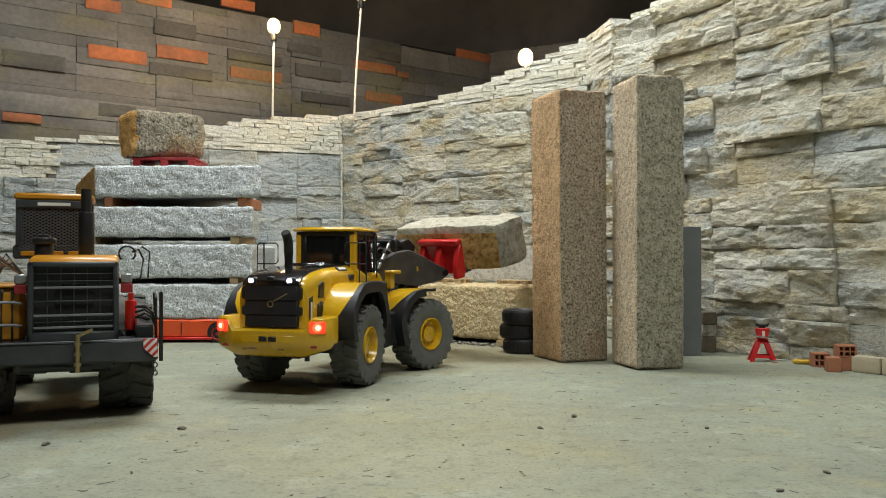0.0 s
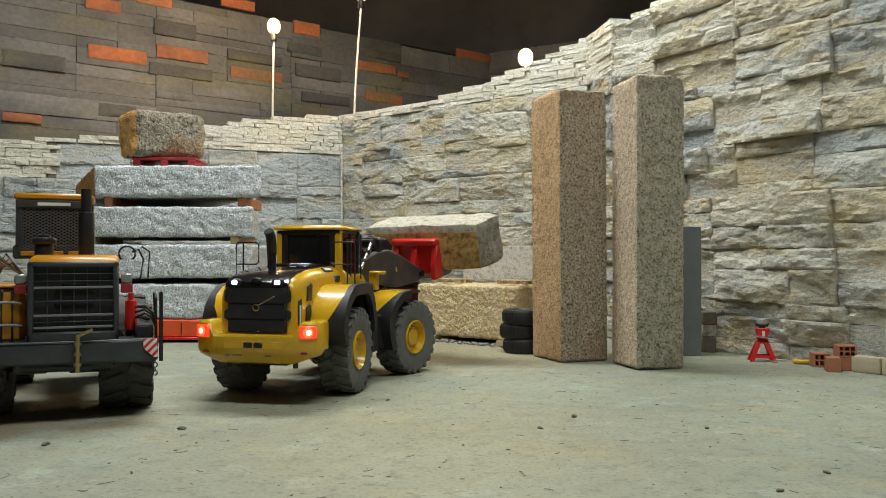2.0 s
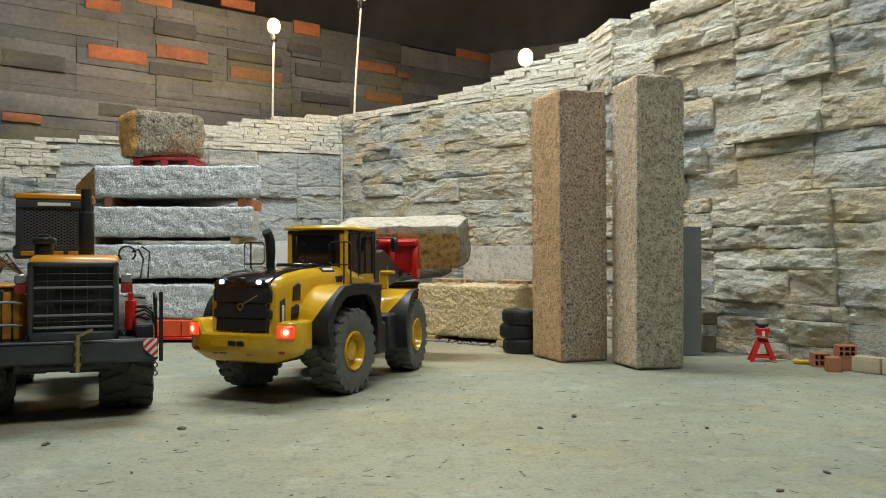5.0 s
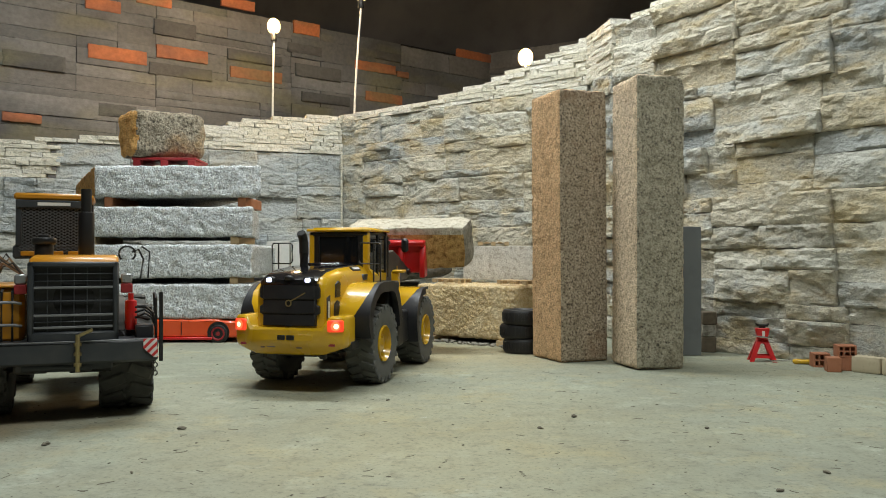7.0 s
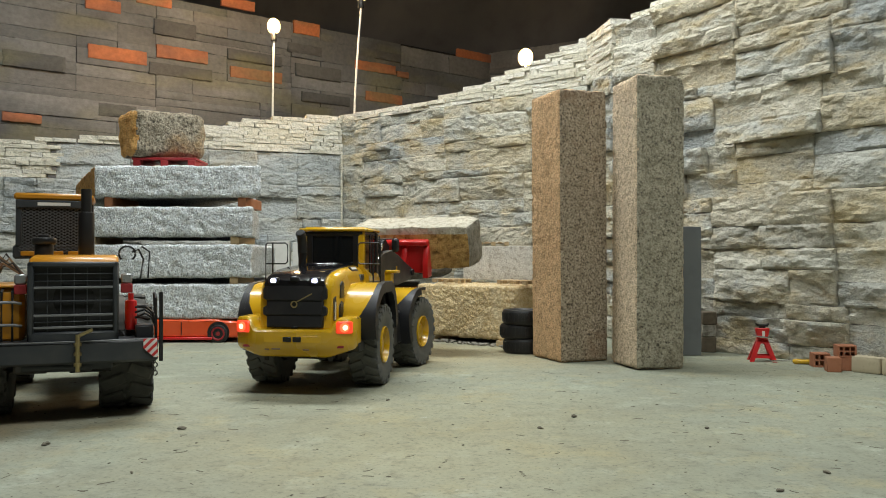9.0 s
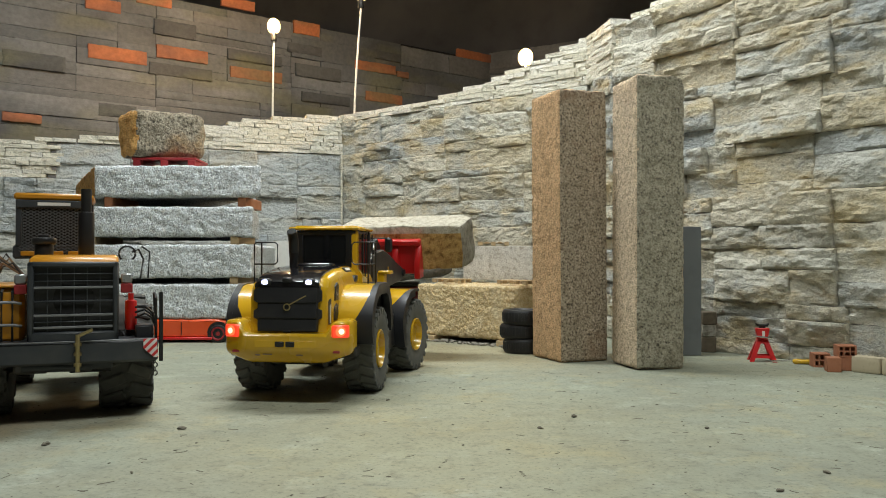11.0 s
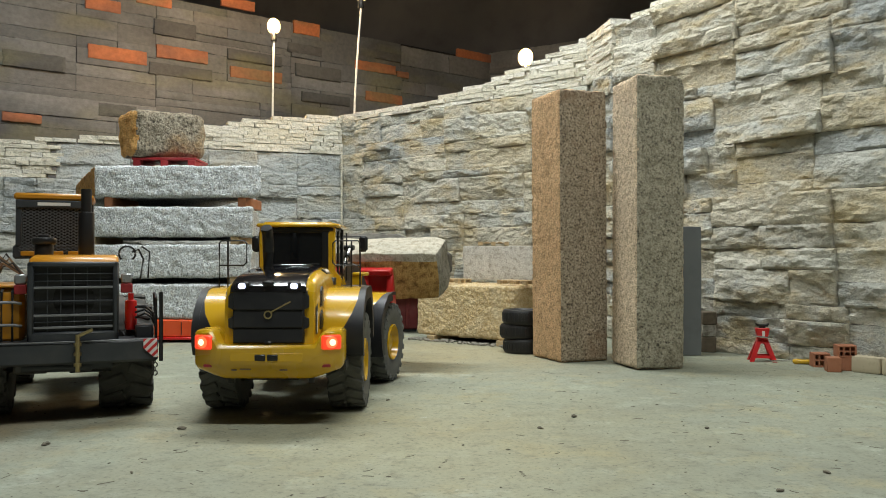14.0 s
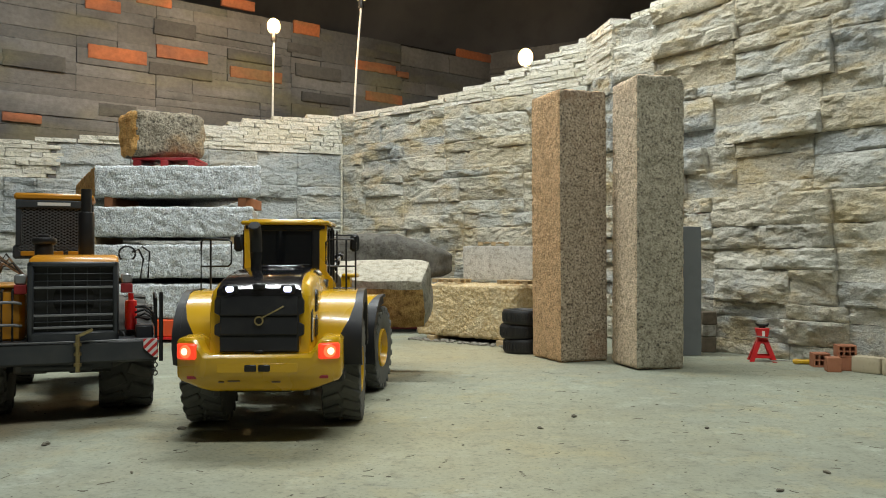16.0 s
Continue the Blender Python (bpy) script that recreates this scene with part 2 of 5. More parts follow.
def striped():
    m, nt, b = mat("warning_stripes", 0.4)
    co = nt.nodes.new("ShaderNodeTexCoord")
    w = nt.nodes.new("ShaderNodeTexWave")
    w.inputs["Scale"].default_value = 62
    w.bands_direction = "DIAGONAL"
    nt.links.new(co.outputs["Object"], w.inputs["Vector"])
    c = ramp(nt, w.outputs["Fac"], (0.48, (0.55, 0.03, 0.03)), (0.52, (0.7, 0.68, 0.66)))
    nt.links.new(c, b.inputs["Base Color"])
    return m


STRIPES = striped()

# ---------------------------------------------------------------- mesh helpers


def link_mesh(name, bm, material, smooth=False):
    me = bpy.data.meshes.new(name)
    bm.normal_update()
    bm.to_mesh(me)
    bm.free()
    me.materials.append(material)
    if smooth:
        for p in me.polygons:
            p.use_smooth = True
        me.set_sharp_from_angle(angle=radians(38))
    return new(name, me)


def part(name, bm, material, parent, label="", at=None, smooth=True):
    ob = link_mesh(name, bm, material, smooth)
    ob.parent = parent
    if at is not None:
        ob.matrix_basis = at
    if label:
        ob["label"] = label
    return ob


def thing(name, m, label, category, group=""):
    ob = new(name)
    ob.empty_display_size = 0.05
    ob.matrix_basis = m
    return tagged(ob, label, category, group)


def join(*bms):
    out = bm_new()
    for b in bms:
        me = bpy.data.meshes.new("tmp")
        b.to_mesh(me)
        b.free()
        out.from_mesh(me)
        bpy.data.meshes.remove(me)
    return out


def bm_new():
    return bmesh.new()


def box(c, s, bevel=0.001, m=None, seg=1):
    b = bm_new()
    bmesh.ops.create_cube(b, size=1, matrix=Matrix.Translation(c) @ (m or Matrix()) @ Matrix.Diagonal((*s, 1)))
    if bevel:
        bmesh.ops.bevel(b, geom=b.edges[:], offset=bevel, segments=seg, affect="EDGES", profile=0.5)
    return b


def cyl(c, r, h, axis="z", seg=24, bevel=0.0, r2=None):
    b = bm_new()
    turn = {"z": Matrix(), "x": pose(0, 0, 0, 0, 90, 0), "y": pose(0, 0, 0, -90, 0, 0)}[axis]
    bmesh.ops.create_cone(b, cap_ends=True, segments=seg, radius1=r, radius2=r if r2 is None else r2, depth=h, matrix=Matrix.Translation(c) @ turn)
    if bevel:
        es = [e for e in b.edges if any(len(f.verts) > 4 for f in e.link_faces)]
        bmesh.ops.bevel(b, geom=es, offset=bevel, segments=2, affect="EDGES", profile=0.5)
    return b


def prism(pts, lo, hi, bevel=0.001, plane="xz"):
    """A polygon in a plane, drawn out from lo to hi along the third axis."""
    b = bm_new()
    put = {"xz": lambda p, k: (p[0], k, p[1]), "yz": lambda p, k: (k, p[0], p[1]), "xy": lambda p, k: (p[0], p[1], k)}[plane]
    lower = [b.verts.new(put(p, lo)) for p in pts]
    upper = [b.verts.new(put(p, hi)) for p in pts]
    n = len(pts)
    b.faces.new(lower)
    b.faces.new(upper[::-1])
    for i in range(n):
        b.faces.new((lower[i], upper[i], upper[(i + 1) % n], lower[(i + 1) % n]))
    bmesh.ops.recalc_face_normals(b, faces=b.faces[:])
    if bevel:
        bmesh.ops.bevel(b, geom=b.edges[:], offset=bevel, segments=1, affect="EDGES", profile=0.5)
    return b


def tube(pts, r, seg=8):
    b = bm_new()
    rings = []
    pts = [Vector(p) for p in pts]
    for i, p in enumerate(pts):
        d = (pts[min(i + 1, len(pts) - 1)] - pts[max(i - 1, 0)]).normalized()
        q = d.to_track_quat("Z", "Y").to_matrix()
        rings.append([b.verts.new(p + q @ Vector((r * math.cos(a), r * math.sin(a), 0))) for a in np.linspace(0, 2 * math.pi, seg, endpoint=False)])
    for a, c in zip(rings, rings[1:]):
        for k in range(seg):
            b.faces.new((a[k], a[(k + 1) % seg], c[(k + 1) % seg], c[k]))
    b.faces.new(rings[0][::-1])
    b.faces.new(rings[-1])
    bmesh.ops.recalc_face_normals(b, faces=b.faces[:])
    return b


def lathe(profile, seg=40, axis="y"):
    """profile: (radius, along) pairs turned about an axis through the origin; closed loop."""
    b = bm_new()
    rings = []
    for a in np.linspace(0, 2 * math.pi, seg, endpoint=False):
        c, s = math.cos(a), math.sin(a)
        rings.append([b.verts.new({"y": (r * c, k, r * s), "z": (r * c, r * s, k)}[axis]) for r, k in profile])
    n = len(profile)
    for i in range(seg):
        A, B = rings[i], rings[(i + 1) % seg]
        for k in range(n):
            b.faces.new((A[k], A[(k + 1) % n], B[(k + 1) % n], B[k]))
    bmesh.ops.recalc_face_normals(b, faces=b.faces[:])
    return b


def fractal(p, scale, seed, octaves=4):
    return noise.fractal(Vector(p) * scale + Vector((seed * 7.3, seed * 3.1, seed * 1.7)), 0.9, 2.0, octaves)


def rough_block(size, seed, cuts=14, round_by=0.008, amp=0.003, scale=22.0, skew=0.0, taper=0.0):
    """A hewn block standing on z = 0, centred in x and y."""
    b = bm_new()
    sx, sy, sz = size
    bmesh.ops.create_cube(b, size=1)
    for axis, n in enumerate((sx, sy, sz)):
        k = max(2, min(110, int(cuts * n / max(size)) + 1))
        es = [e for e in b.edges if abs((e.verts[0].co - e.verts[1].co)[axis]) > 1e-4 and abs(abs((e.verts[0].co - e.verts[1].co).normalized()[axis]) - 1) < 1e-3]
        bmesh.ops.subdivide_edges(b, edges=es, cuts=k, use_grid_fill=True)
    for v in b.verts:
        p = Vector((v.co.x * sx, v.co.y * sy, v.co.z * sz))
        inner = Vector([max(-h + round_by, min(h - round_by, c)) for c, h in zip(p, (sx / 2, sy / 2, sz / 2))])
        d = p - inner
        if d.length > 1e-6:
            p = inner + d.normalized() * round_by
        nrm = d.normalized() if d.length > 1e-6 else Vector((0, 0, 1))
        p += nrm * (amp * fractal(p, scale, seed) + amp * 0.8 * fractal(p, scale * 0.35, seed + 5, 2))
        p.x += skew * (p.y / sy)
        f = 1 - taper * (p.z / sz + 0.5)
        v.co = Vector((p.x * f, p.y * f, p.z + sz / 2))
    low = min(v.co.z for v in b.verts)
    for v in b.verts:
        v.co.z = v.co.z - low
    return b


def stone_mesh(w, h, depth, seed, cell=0.0046, amp=0.006, back=0.03, lean=1.0):
    """A split stone face in the xz plane (0..w, 0..h), its face about depth towards -y, its back at +back."""
    nx, nz = max(3, min(76, int(w / cell))), max(3, min(24, int(h / cell)))
    xs, zs = np.linspace(0, w, nx + 1), np.linspace(0, h, nz + 1)
    tilt_z, tilt_x = random.uniform(-0.10, 0.24) * lean, random.uniform(-0.05, 0.05) * lean
    dip, slant = random.uniform(-0.5, 0.5), random.uniform(0.5, 0.9)
    verts, faces = [], []
    for z in zs:
        for x in xs:
            edge = min(x, w - x, z, h - z)
            y = -depth - tilt_z * (z - h / 2) - tilt_x * (x - w / 2)
            n = fractal((x * slant + dip * z, 0, z * 1.3), 8, seed, 4) * 2.1
            n = 0.3 * n + 0.7 * (math.floor(n * 1.6) + min(1.0, (n * 1.6 % 1.0) * 8.0)) / 1.6
            y -= amp * 0.85 * n + amp * 0.42 * fractal((x * 0.7, 0, z * 1.5), 48, seed + 3, 4)
            if edge < 1e-6:
                y += 0.0025 + 0.004 * noise.noise(Vector((x * 60, z * 60, seed)))
            ox = 0.0018 * noise.noise(Vector((x * 40, z * 40, seed + 9))) if edge < 1e-6 else 0
            verts.append((x, min(y, -0.0012), z + ox))
    for j in range(nz):
        for i in range(nx):
            a = j * (nx + 1) + i
            faces.append((a, a + 1, a + nx + 2, a + nx + 1))
    ring = [i for i in range(nx + 1)] + [j * (nx + 1) + nx for j in range(1, nz + 1)] + [nz * (nx + 1) + i for i in range(nx - 1, -1, -1)] + [j * (nx + 1) for j in range(nz - 1, 0, -1)]
    base = len(verts)
    for r in ring:
        verts.append((verts[r][0], back, verts[r][2]))
    n = len(ring)
    for k in range(n):
        faces.append((ring[(k + 1) % n], ring[k], base + k, base + (k + 1) % n))
    me = bpy.data.meshes.new("stone")
    me.from_pydata(verts, [], faces)
    for p in me.polygons:
        p.use_smooth = True
    me.set_sharp_from_angle(angle=radians(26))
    return me


# ---------------------------------------------------------------- the setting


def ground_sheet():
    b = bm_new()
    bmesh.ops.create_grid(b, x_segments=60, y_segments=60, size=1, matrix=Matrix.Translation((0, 1.5, 0)) @ Matrix.Diagonal((4.2, 4.2, 1, 1)))
    return tagged(link_mesh("floor", b, FLOORMAT), "greenish dusty concrete floor with crumbs", "floor", kind="structure")


floor = ground_sheet()


def room_shell():
    x0, x1, y0, y1, zc = -4.2, 4.2, -2.7, 5.7, 2.6
    for name, c, s in (("wall_south", (0, y0 - 0.05, zc / 2), (8.6, 0.1, zc)), ("wall_north", (0, y1 + 0.05, zc / 2), (8.6, 0.1, zc)),
                       ("wall_west", (x0 - 0.05, 1.5, zc / 2), (0.1, 8.4, zc)), ("wall_east", (x1 + 0.05, 1.5, zc / 2), (0.1, 8.4, zc))):
        tagged(link_mesh(name, box(c, s, 0), ROOM), "plain grey painted room wall", "wall", kind="structure")
    tagged(link_mesh("ceiling", box((0, 1.5, zc + 0.05), (8.6, 8.6, 0.1), 0), ROOM), "plain grey room ceiling", "ceiling", kind="structure")


room_shell()


def tube_fixture(x, y, z, length, width):
    f = thing("ceiling_light", pose(x, y, z), "long white tube light hanging under the ceiling", "ceiling light", "tube lights")
    part("housing", box((0, 0, 0.03), (length, width, 0.05), 0.006), WHITE, f)
    part("diffuser", box((0, 0, -0.001), (length - 0.02, width - 0.02, 0.008), 0.002), TUBE, f, "lit milky diffuser")
    for s in (-1, 1):
        part("hanger", tube([(s * length * 0.4, 0, 0.05), (s * length * 0.4, 0, 2.6 - z)], 0.003), WHITE, f)


for lx, ly, lz, ll, lw, watts, col in LAMPS:
    tube_fixture(lx, ly, lz, ll, lw)


def wall_run(name, ax, ay, bx, by, height, label, thick=0.05, material=MORTAR):
    """A backing wall whose face runs from a to b, seen from the side on which a lies to the left; its space has x along it and -y out of it."""
    d = Vector((bx - ax, by - ay, 0))
    m = pose(ax, ay, 0, 0, 0, math.degrees(math.atan2(d.y, d.x)))
    w = link_mesh(name, box((d.length / 2, thick / 2, height / 2), (d.length, thick, height), 0), material)
    w.matrix_basis = m
    return tagged(w, label, "wall", kind="structure"), d.length


def add_piece(name, me, material, parent, x, z, y=0.0):
    if not me.materials:
        me.materials.append(material)
    ob = new(name, me)
    ob.parent = parent
    ob.matrix_basis = pose(x, y, z)
    return ob


COURSE = 0.1122


def ledge_panels(wall, length, courses, panel, joints=(), jut=0.015, grow=1.0, skin=LEDGE):
    """Courses of cast panels, each of two or three rows of split stones; joints gives, course by course, upright joints between panels."""
    k = 0
    for c in range(courses):
        cuts = sorted(joints[c]) if c < len(joints) and joints[c] else [random.uniform(0.05, panel)]
        while cuts[0] > 0:
            cuts.insert(0, cuts[0] - panel * random.uniform(0.9, 1.1))
        while cuts[-1] < length:
            cuts.append(cuts[-1] + panel * random.uniform(0.9, 1.1))
        for left, right in zip(cuts, cuts[1:]):
            x0, x1 = max(0.0, left), min(length, right)
            if x1 - x0 < 0.012:
                continue
            rows = random.choice([(0.5, 0.5), (0.42, 0.58), (0.36, 0.64), (0.62, 0.38), (0.70, 0.30), (0.28, 0.44, 0.28), (0.22, 0.50, 0.28)])
            z = c * COURSE
            for share in rows:
                h = share * COURSE
                cut = x0
                while cut < x1 - 1e-4:
                    w = random.choice([0.12, 0.18, 0.24, 0.32]) * grow
                    if x1 - cut - w < 0.05:
                        w = x1 - cut
                    me = stone_mesh(w - 0.0012, h - 0.0008, random.choice([0.003, 0.006, 0.010, jut]), k + c * 31, amp=0.0072)
                    add_piece("stone", me, skin, wall, cut + 0.0006, z + 0.0004)
                    cut += w
                    k += 1
                z += h


def brick_meshes():
    """A few thin split bricks, each a little skewed and with worn long edges, one unit long and high."""
    out = []
    for i in range(9):
        b = bm_new()
        bmesh.ops.create_cube(b, size=1, matrix=Matrix.Translation((0.5, 0, 0.5)))
        for v in b.verts:
            v.co.x += random.uniform(-0.02, 0.02)
            v.co.z += random.uniform(-0.10, 0.04)
            v.co.y += random.uniform(-0.05, 0.05)
        bmesh.ops.bevel(b, geom=[e for e in b.edges if abs(e.verts[0].co.x - e.verts[1].co.x) > 0.5], offset=0.05, segments=1, affect="EDGES", profile=0.5)
        me = bpy.data.meshes.new("brick")
        b.to_mesh(me)
        b.free()
        me.materials.append(CAPSTONE)
        out.append(me)
    return out


BRICKS = brick_meshes()


def capping(wall, x0, x1, z_low, z_top):
    """Thin split bricks laid dry on top of the panels; z_low and z_top give the heights along the wall."""
    z = min(z_low(x) for x in np.linspace(x0, x1, 20))
    top = max(z_top(x) for x in np.linspace(x0, x1, 20))
    while z < top:
        h = random.uniform(0.0115, 0.0145)
        x, first = x0, True
        while x < x1 - 0.004:
            w = min(random.uniform(0.03, 0.10) * (random.uniform(0.3, 1) if first else 1), x1 - x)
            first = False
            xm = x + w / 2
            if x + w <= x1 + 0.001 and z_low(xm) - 0.006 <= z and z + h <= z_top(xm) + 0.009:
                g = random.choice([0.0003, 0.0005, 0.0009, 0.0024])
                ob = new("brick", random.choice(BRICKS))
                ob.parent = wall
                ob.matrix_basis = Matrix.LocRotScale((x + g, 0.016 - random.uniform(0.0, 0.006), z - wall.location.z), Euler((0, random.uniform(-0.015, 0.015), random.uniform(-0.04, 0.04))), (w - 2 * g, 0.05, h - 0.0001))
            x += w
        z += h


def step(*pts):
    """Heights along a wall, straight between the points."""
    xs, hs = [p[0] for p in pts], [p[1] for p in pts]
    return lambda x: float(np.interp(x, xs, hs))


def stone_walls():
    left, n = wall_run("wall_stone_left", -2.3, 2.10, -0.355, 2.835, 0.44, "pale ledge stone wall topped with thin split bricks")
    ledge_panels(left, n, 4, 0.30, [[1.5], [1.62], [1.70], [1.42, 1.92]], skin=LEDGE_COOL)
    up, n2 = wall_run("wall_stone_left_upper", -1.205, 2.5138, -0.355, 2.835, 0.1122, "upper course of pale ledge stone panels")
    up.matrix_basis.translation.z = 4 * COURSE
    ledge_panels(up, n2, 1, 0.30, [[0.215, 0.615, 0.75]], skin=LEDGE_COOL)
    capping(left, 0.3, n, step((0, 0.45), (1.17, 0.45), (1.171, 0.562), (2.2, 0.562)), step((0, 0.54), (1.0, 0.555), (1.45, 0.60), (1.75, 0.665), (n, 0.70)))
    mid, n = wall_run("wall_stone_middle", -0.355, 2.835, 0.40, 2.20, 0.672, "beige and grey ledge stone retaining wall")
    ledge_panels(mid, n, 6, 0.40, [[0.40], [0.52], [0.31, 0.611], [0.297, 0.772], [0.478], [0.478]])
    capping(mid, 0, n, step((0, 0.675), (n, 0.675)), step((0, 0.70), (0.5, 0.705), (0.75, 0.745), (n, 0.80)))
    strip = link_mesh("trim", box((0, 0, 0.28), (0.006, 0.010, 0.56), 0.001), CAPSTONE)
    strip.matrix_basis = pose(-0.352, 2.802, 0)
    tagged(strip, "thin white edge strip in the wall corner", "trim", kind="structure")
    turn, n = wall_run("wall_stone_return", 0.40, 2.20, 0.434, 2.022, 0.672, "short return of ledge stone wall")
    ledge_panels(turn, n, 6, 0.3)
    capping(turn, 0, n, step((0, 0.675), (n, 0.675)), step((0, 0.80), (n, 0.80)))
    right, n = wall_run("wall_stone_right", 0.434, 2.022, 1.282, 0.761, 0.784, "large cream and grey ledge stone wall")
    ledge_panels(right, n, 7, 0.24, [[0.295, 0.599], [0.30, 0.578], [0.295, 0.571], [0.10, 0.352, 0.53], [0.297, 0.547], [0.133, 0.35, 0.57], [0.133, 0.36, 0.60]])
    capping(right, 0.06, 0.7, step((0, 0.787), (n, 0.787)), step((0, 0.79), (0.2, 0.81), (0.7, 0.86)))


def plank_wall(name, ax, ay, bx, by, height, panel, label, bright=0.3):
    w, n = wall_run(name, ax, ay, bx, by, height, label, 0.04, CHARCOAL)
    k = 0
    x = 0.0
    while x < n:
        x1 = min(n, x + panel)
        z = 0.25
        while z < height - 0.01:
            h = min(random.choice([0.03, 0.045, 0.06, 0.075, 0.095]), height - z)
            cut = x
            while cut < x1 - 1e-4:
                wd = random.choice([0.15, 0.3, 0.45, 0.6])
                if x1 - cut - wd < 0.06:
                    wd = x1 - cut
                orange = h < 0.06 and wd < 0.35 and random.random() < bright
                hh = h
                me = stone_mesh(wd - 0.002, hh - 0.0015, random.choice([0.002, 0.004, 0.008, 0.011]), k, cell=0.014, amp=0.0026, back=0.01, lean=0.15)
                add_piece("plank", me, PLANK_ORANGE if orange else PLANK, w, cut + 0.001, z)
                cut += wd
                k += 1
            z += h
        x = x1
    return w


BOARDS = [  # along the wall, length, height over the floor, width, orange or dark
    (0.94, 0.22, 0.964, 0.053, 1), (1.2, 0.21, 1.006, 0.051, 1), (1.51, 0.24, 0.968, 0.047, 1), (0.65, 0.13, 0.694, 0.031, 1), (0.93, 0.13, 1.152, 0.044, 1), (1.12, 0.14, 1.21, 0.041, 1), (1.47, 0.15, 1.265, 0.039, 1), (1.81, 0.13, 1.208, 0.056, 1), (2.13, 0.23, 1.091, 0.043, 1), (2.19, 0.21, 0.95, 0.044, 1), (2.75, 0.23, 1.243, 0.042, 1), (2.37, 0.07, 1.086, 0.028, 1), (0.65, 0.21, 0.894, 0.058, 0), (1.17, 0.26, 0.936, 0.046, 0), (0.98, 0.14, 0.748, 0.048, 0), (1.5, 0.25, 1.044, 0.044, 0), (1.19, 0.17, 1.098, 0.06, 0), (1.85, 0.25, 0.907, 0.042, 0), (1.78, 0.17, 1.119, 0.041, 0), (2.13, 0.26, 1.158, 0.038, 0), (1.82, 0.23, 1.016, 0.057, 0),
]


def single_boards(wall):
    for k, (s, w, z, h, orange) in enumerate(BOARDS):
        me = stone_mesh(w, h, 0.0175, k + 500, cell=0.008, amp=0.0028, back=0.0, lean=0.15)
        add_piece("board", me, PLANK_ORANGE if orange else PLANK_DARK, wall, s, z)


def drape():
    nx, nz = 90, 26
    verts, faces = [], []
    for j in range(nz + 1):
        for i in range(nx + 1):
            u, v = i / nx, j / nz
            x, z = -3.5 + 7.2 * u, 0.4 + 2.19 * v
            y = 5.05 - 0.9 * v + 0.07 * math.sin(x * 6 + 2.2 * math.sin(z * 2.1)) + 0.10 * fractal((x, 0, z), 1.4, 3, 3)
            verts.append((x, y, z))
    for j in range(nz):
        for i in range(nx):
            a = j * (nx + 1) + i
            faces.append((a, a + 1, a + nx + 2, a + nx + 1))
    me = bpy.data.meshes.new("curtain")
    me.from_pydata(verts, [], faces)
    for p in me.polygons:
        p.use_smooth = True
    me.materials.append(CLOTH)
    ob = new("curtain", me)
    md = ob.modifiers.new("thick", "SOLIDIFY")
    md.thickness = 0.004
    tagged(ob, "black draped cloth hanging behind the plank wall", "curtain")


drape()

# ---------------------------------------------------------------- stones and small things


def solid(name, bm, material, m, label, category, group="", smooth=True):
    ob = link_mesh(name, bm, material, smooth)
    ob.matrix_basis = m
    return tagged(ob, label, category, group)


def worn_top(b, r):
    """Rounds the block's upper edge on its +x side by the radius r."""
    hx, hz = max(v.co.x for v in b.verts), max(v.co.z for v in b.verts)
    for v in b.verts:
        u, w = v.co.x - (hx - r), v.co.z - (hz - r)
        if u > 0 and w > 0 and math.hypot(u, w) > r:
            k = r / math.hypot(u, w)
            v.co.x, v.co.z = hx - r + u * k, hz - r + w * k
    return b


def pillars():
    # faces towards -y get a darker stone than the other faces
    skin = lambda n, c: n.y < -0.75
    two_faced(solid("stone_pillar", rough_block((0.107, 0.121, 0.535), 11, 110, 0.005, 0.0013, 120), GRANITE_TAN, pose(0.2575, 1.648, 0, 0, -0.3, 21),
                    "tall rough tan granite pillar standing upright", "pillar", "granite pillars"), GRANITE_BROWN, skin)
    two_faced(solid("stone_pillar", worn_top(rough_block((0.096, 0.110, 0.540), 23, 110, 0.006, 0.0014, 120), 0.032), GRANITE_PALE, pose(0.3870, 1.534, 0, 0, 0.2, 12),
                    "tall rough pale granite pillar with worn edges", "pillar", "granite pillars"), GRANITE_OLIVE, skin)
    solid("concrete_slab", rough_block((0.105, 0.05, 0.271), 5, 12, 0.003, 0.0004), GREY_SLAB, pose(0.489, 1.715, 0, 0, 0, 0),
          "smooth grey concrete slab standing behind the pillars", "slab")


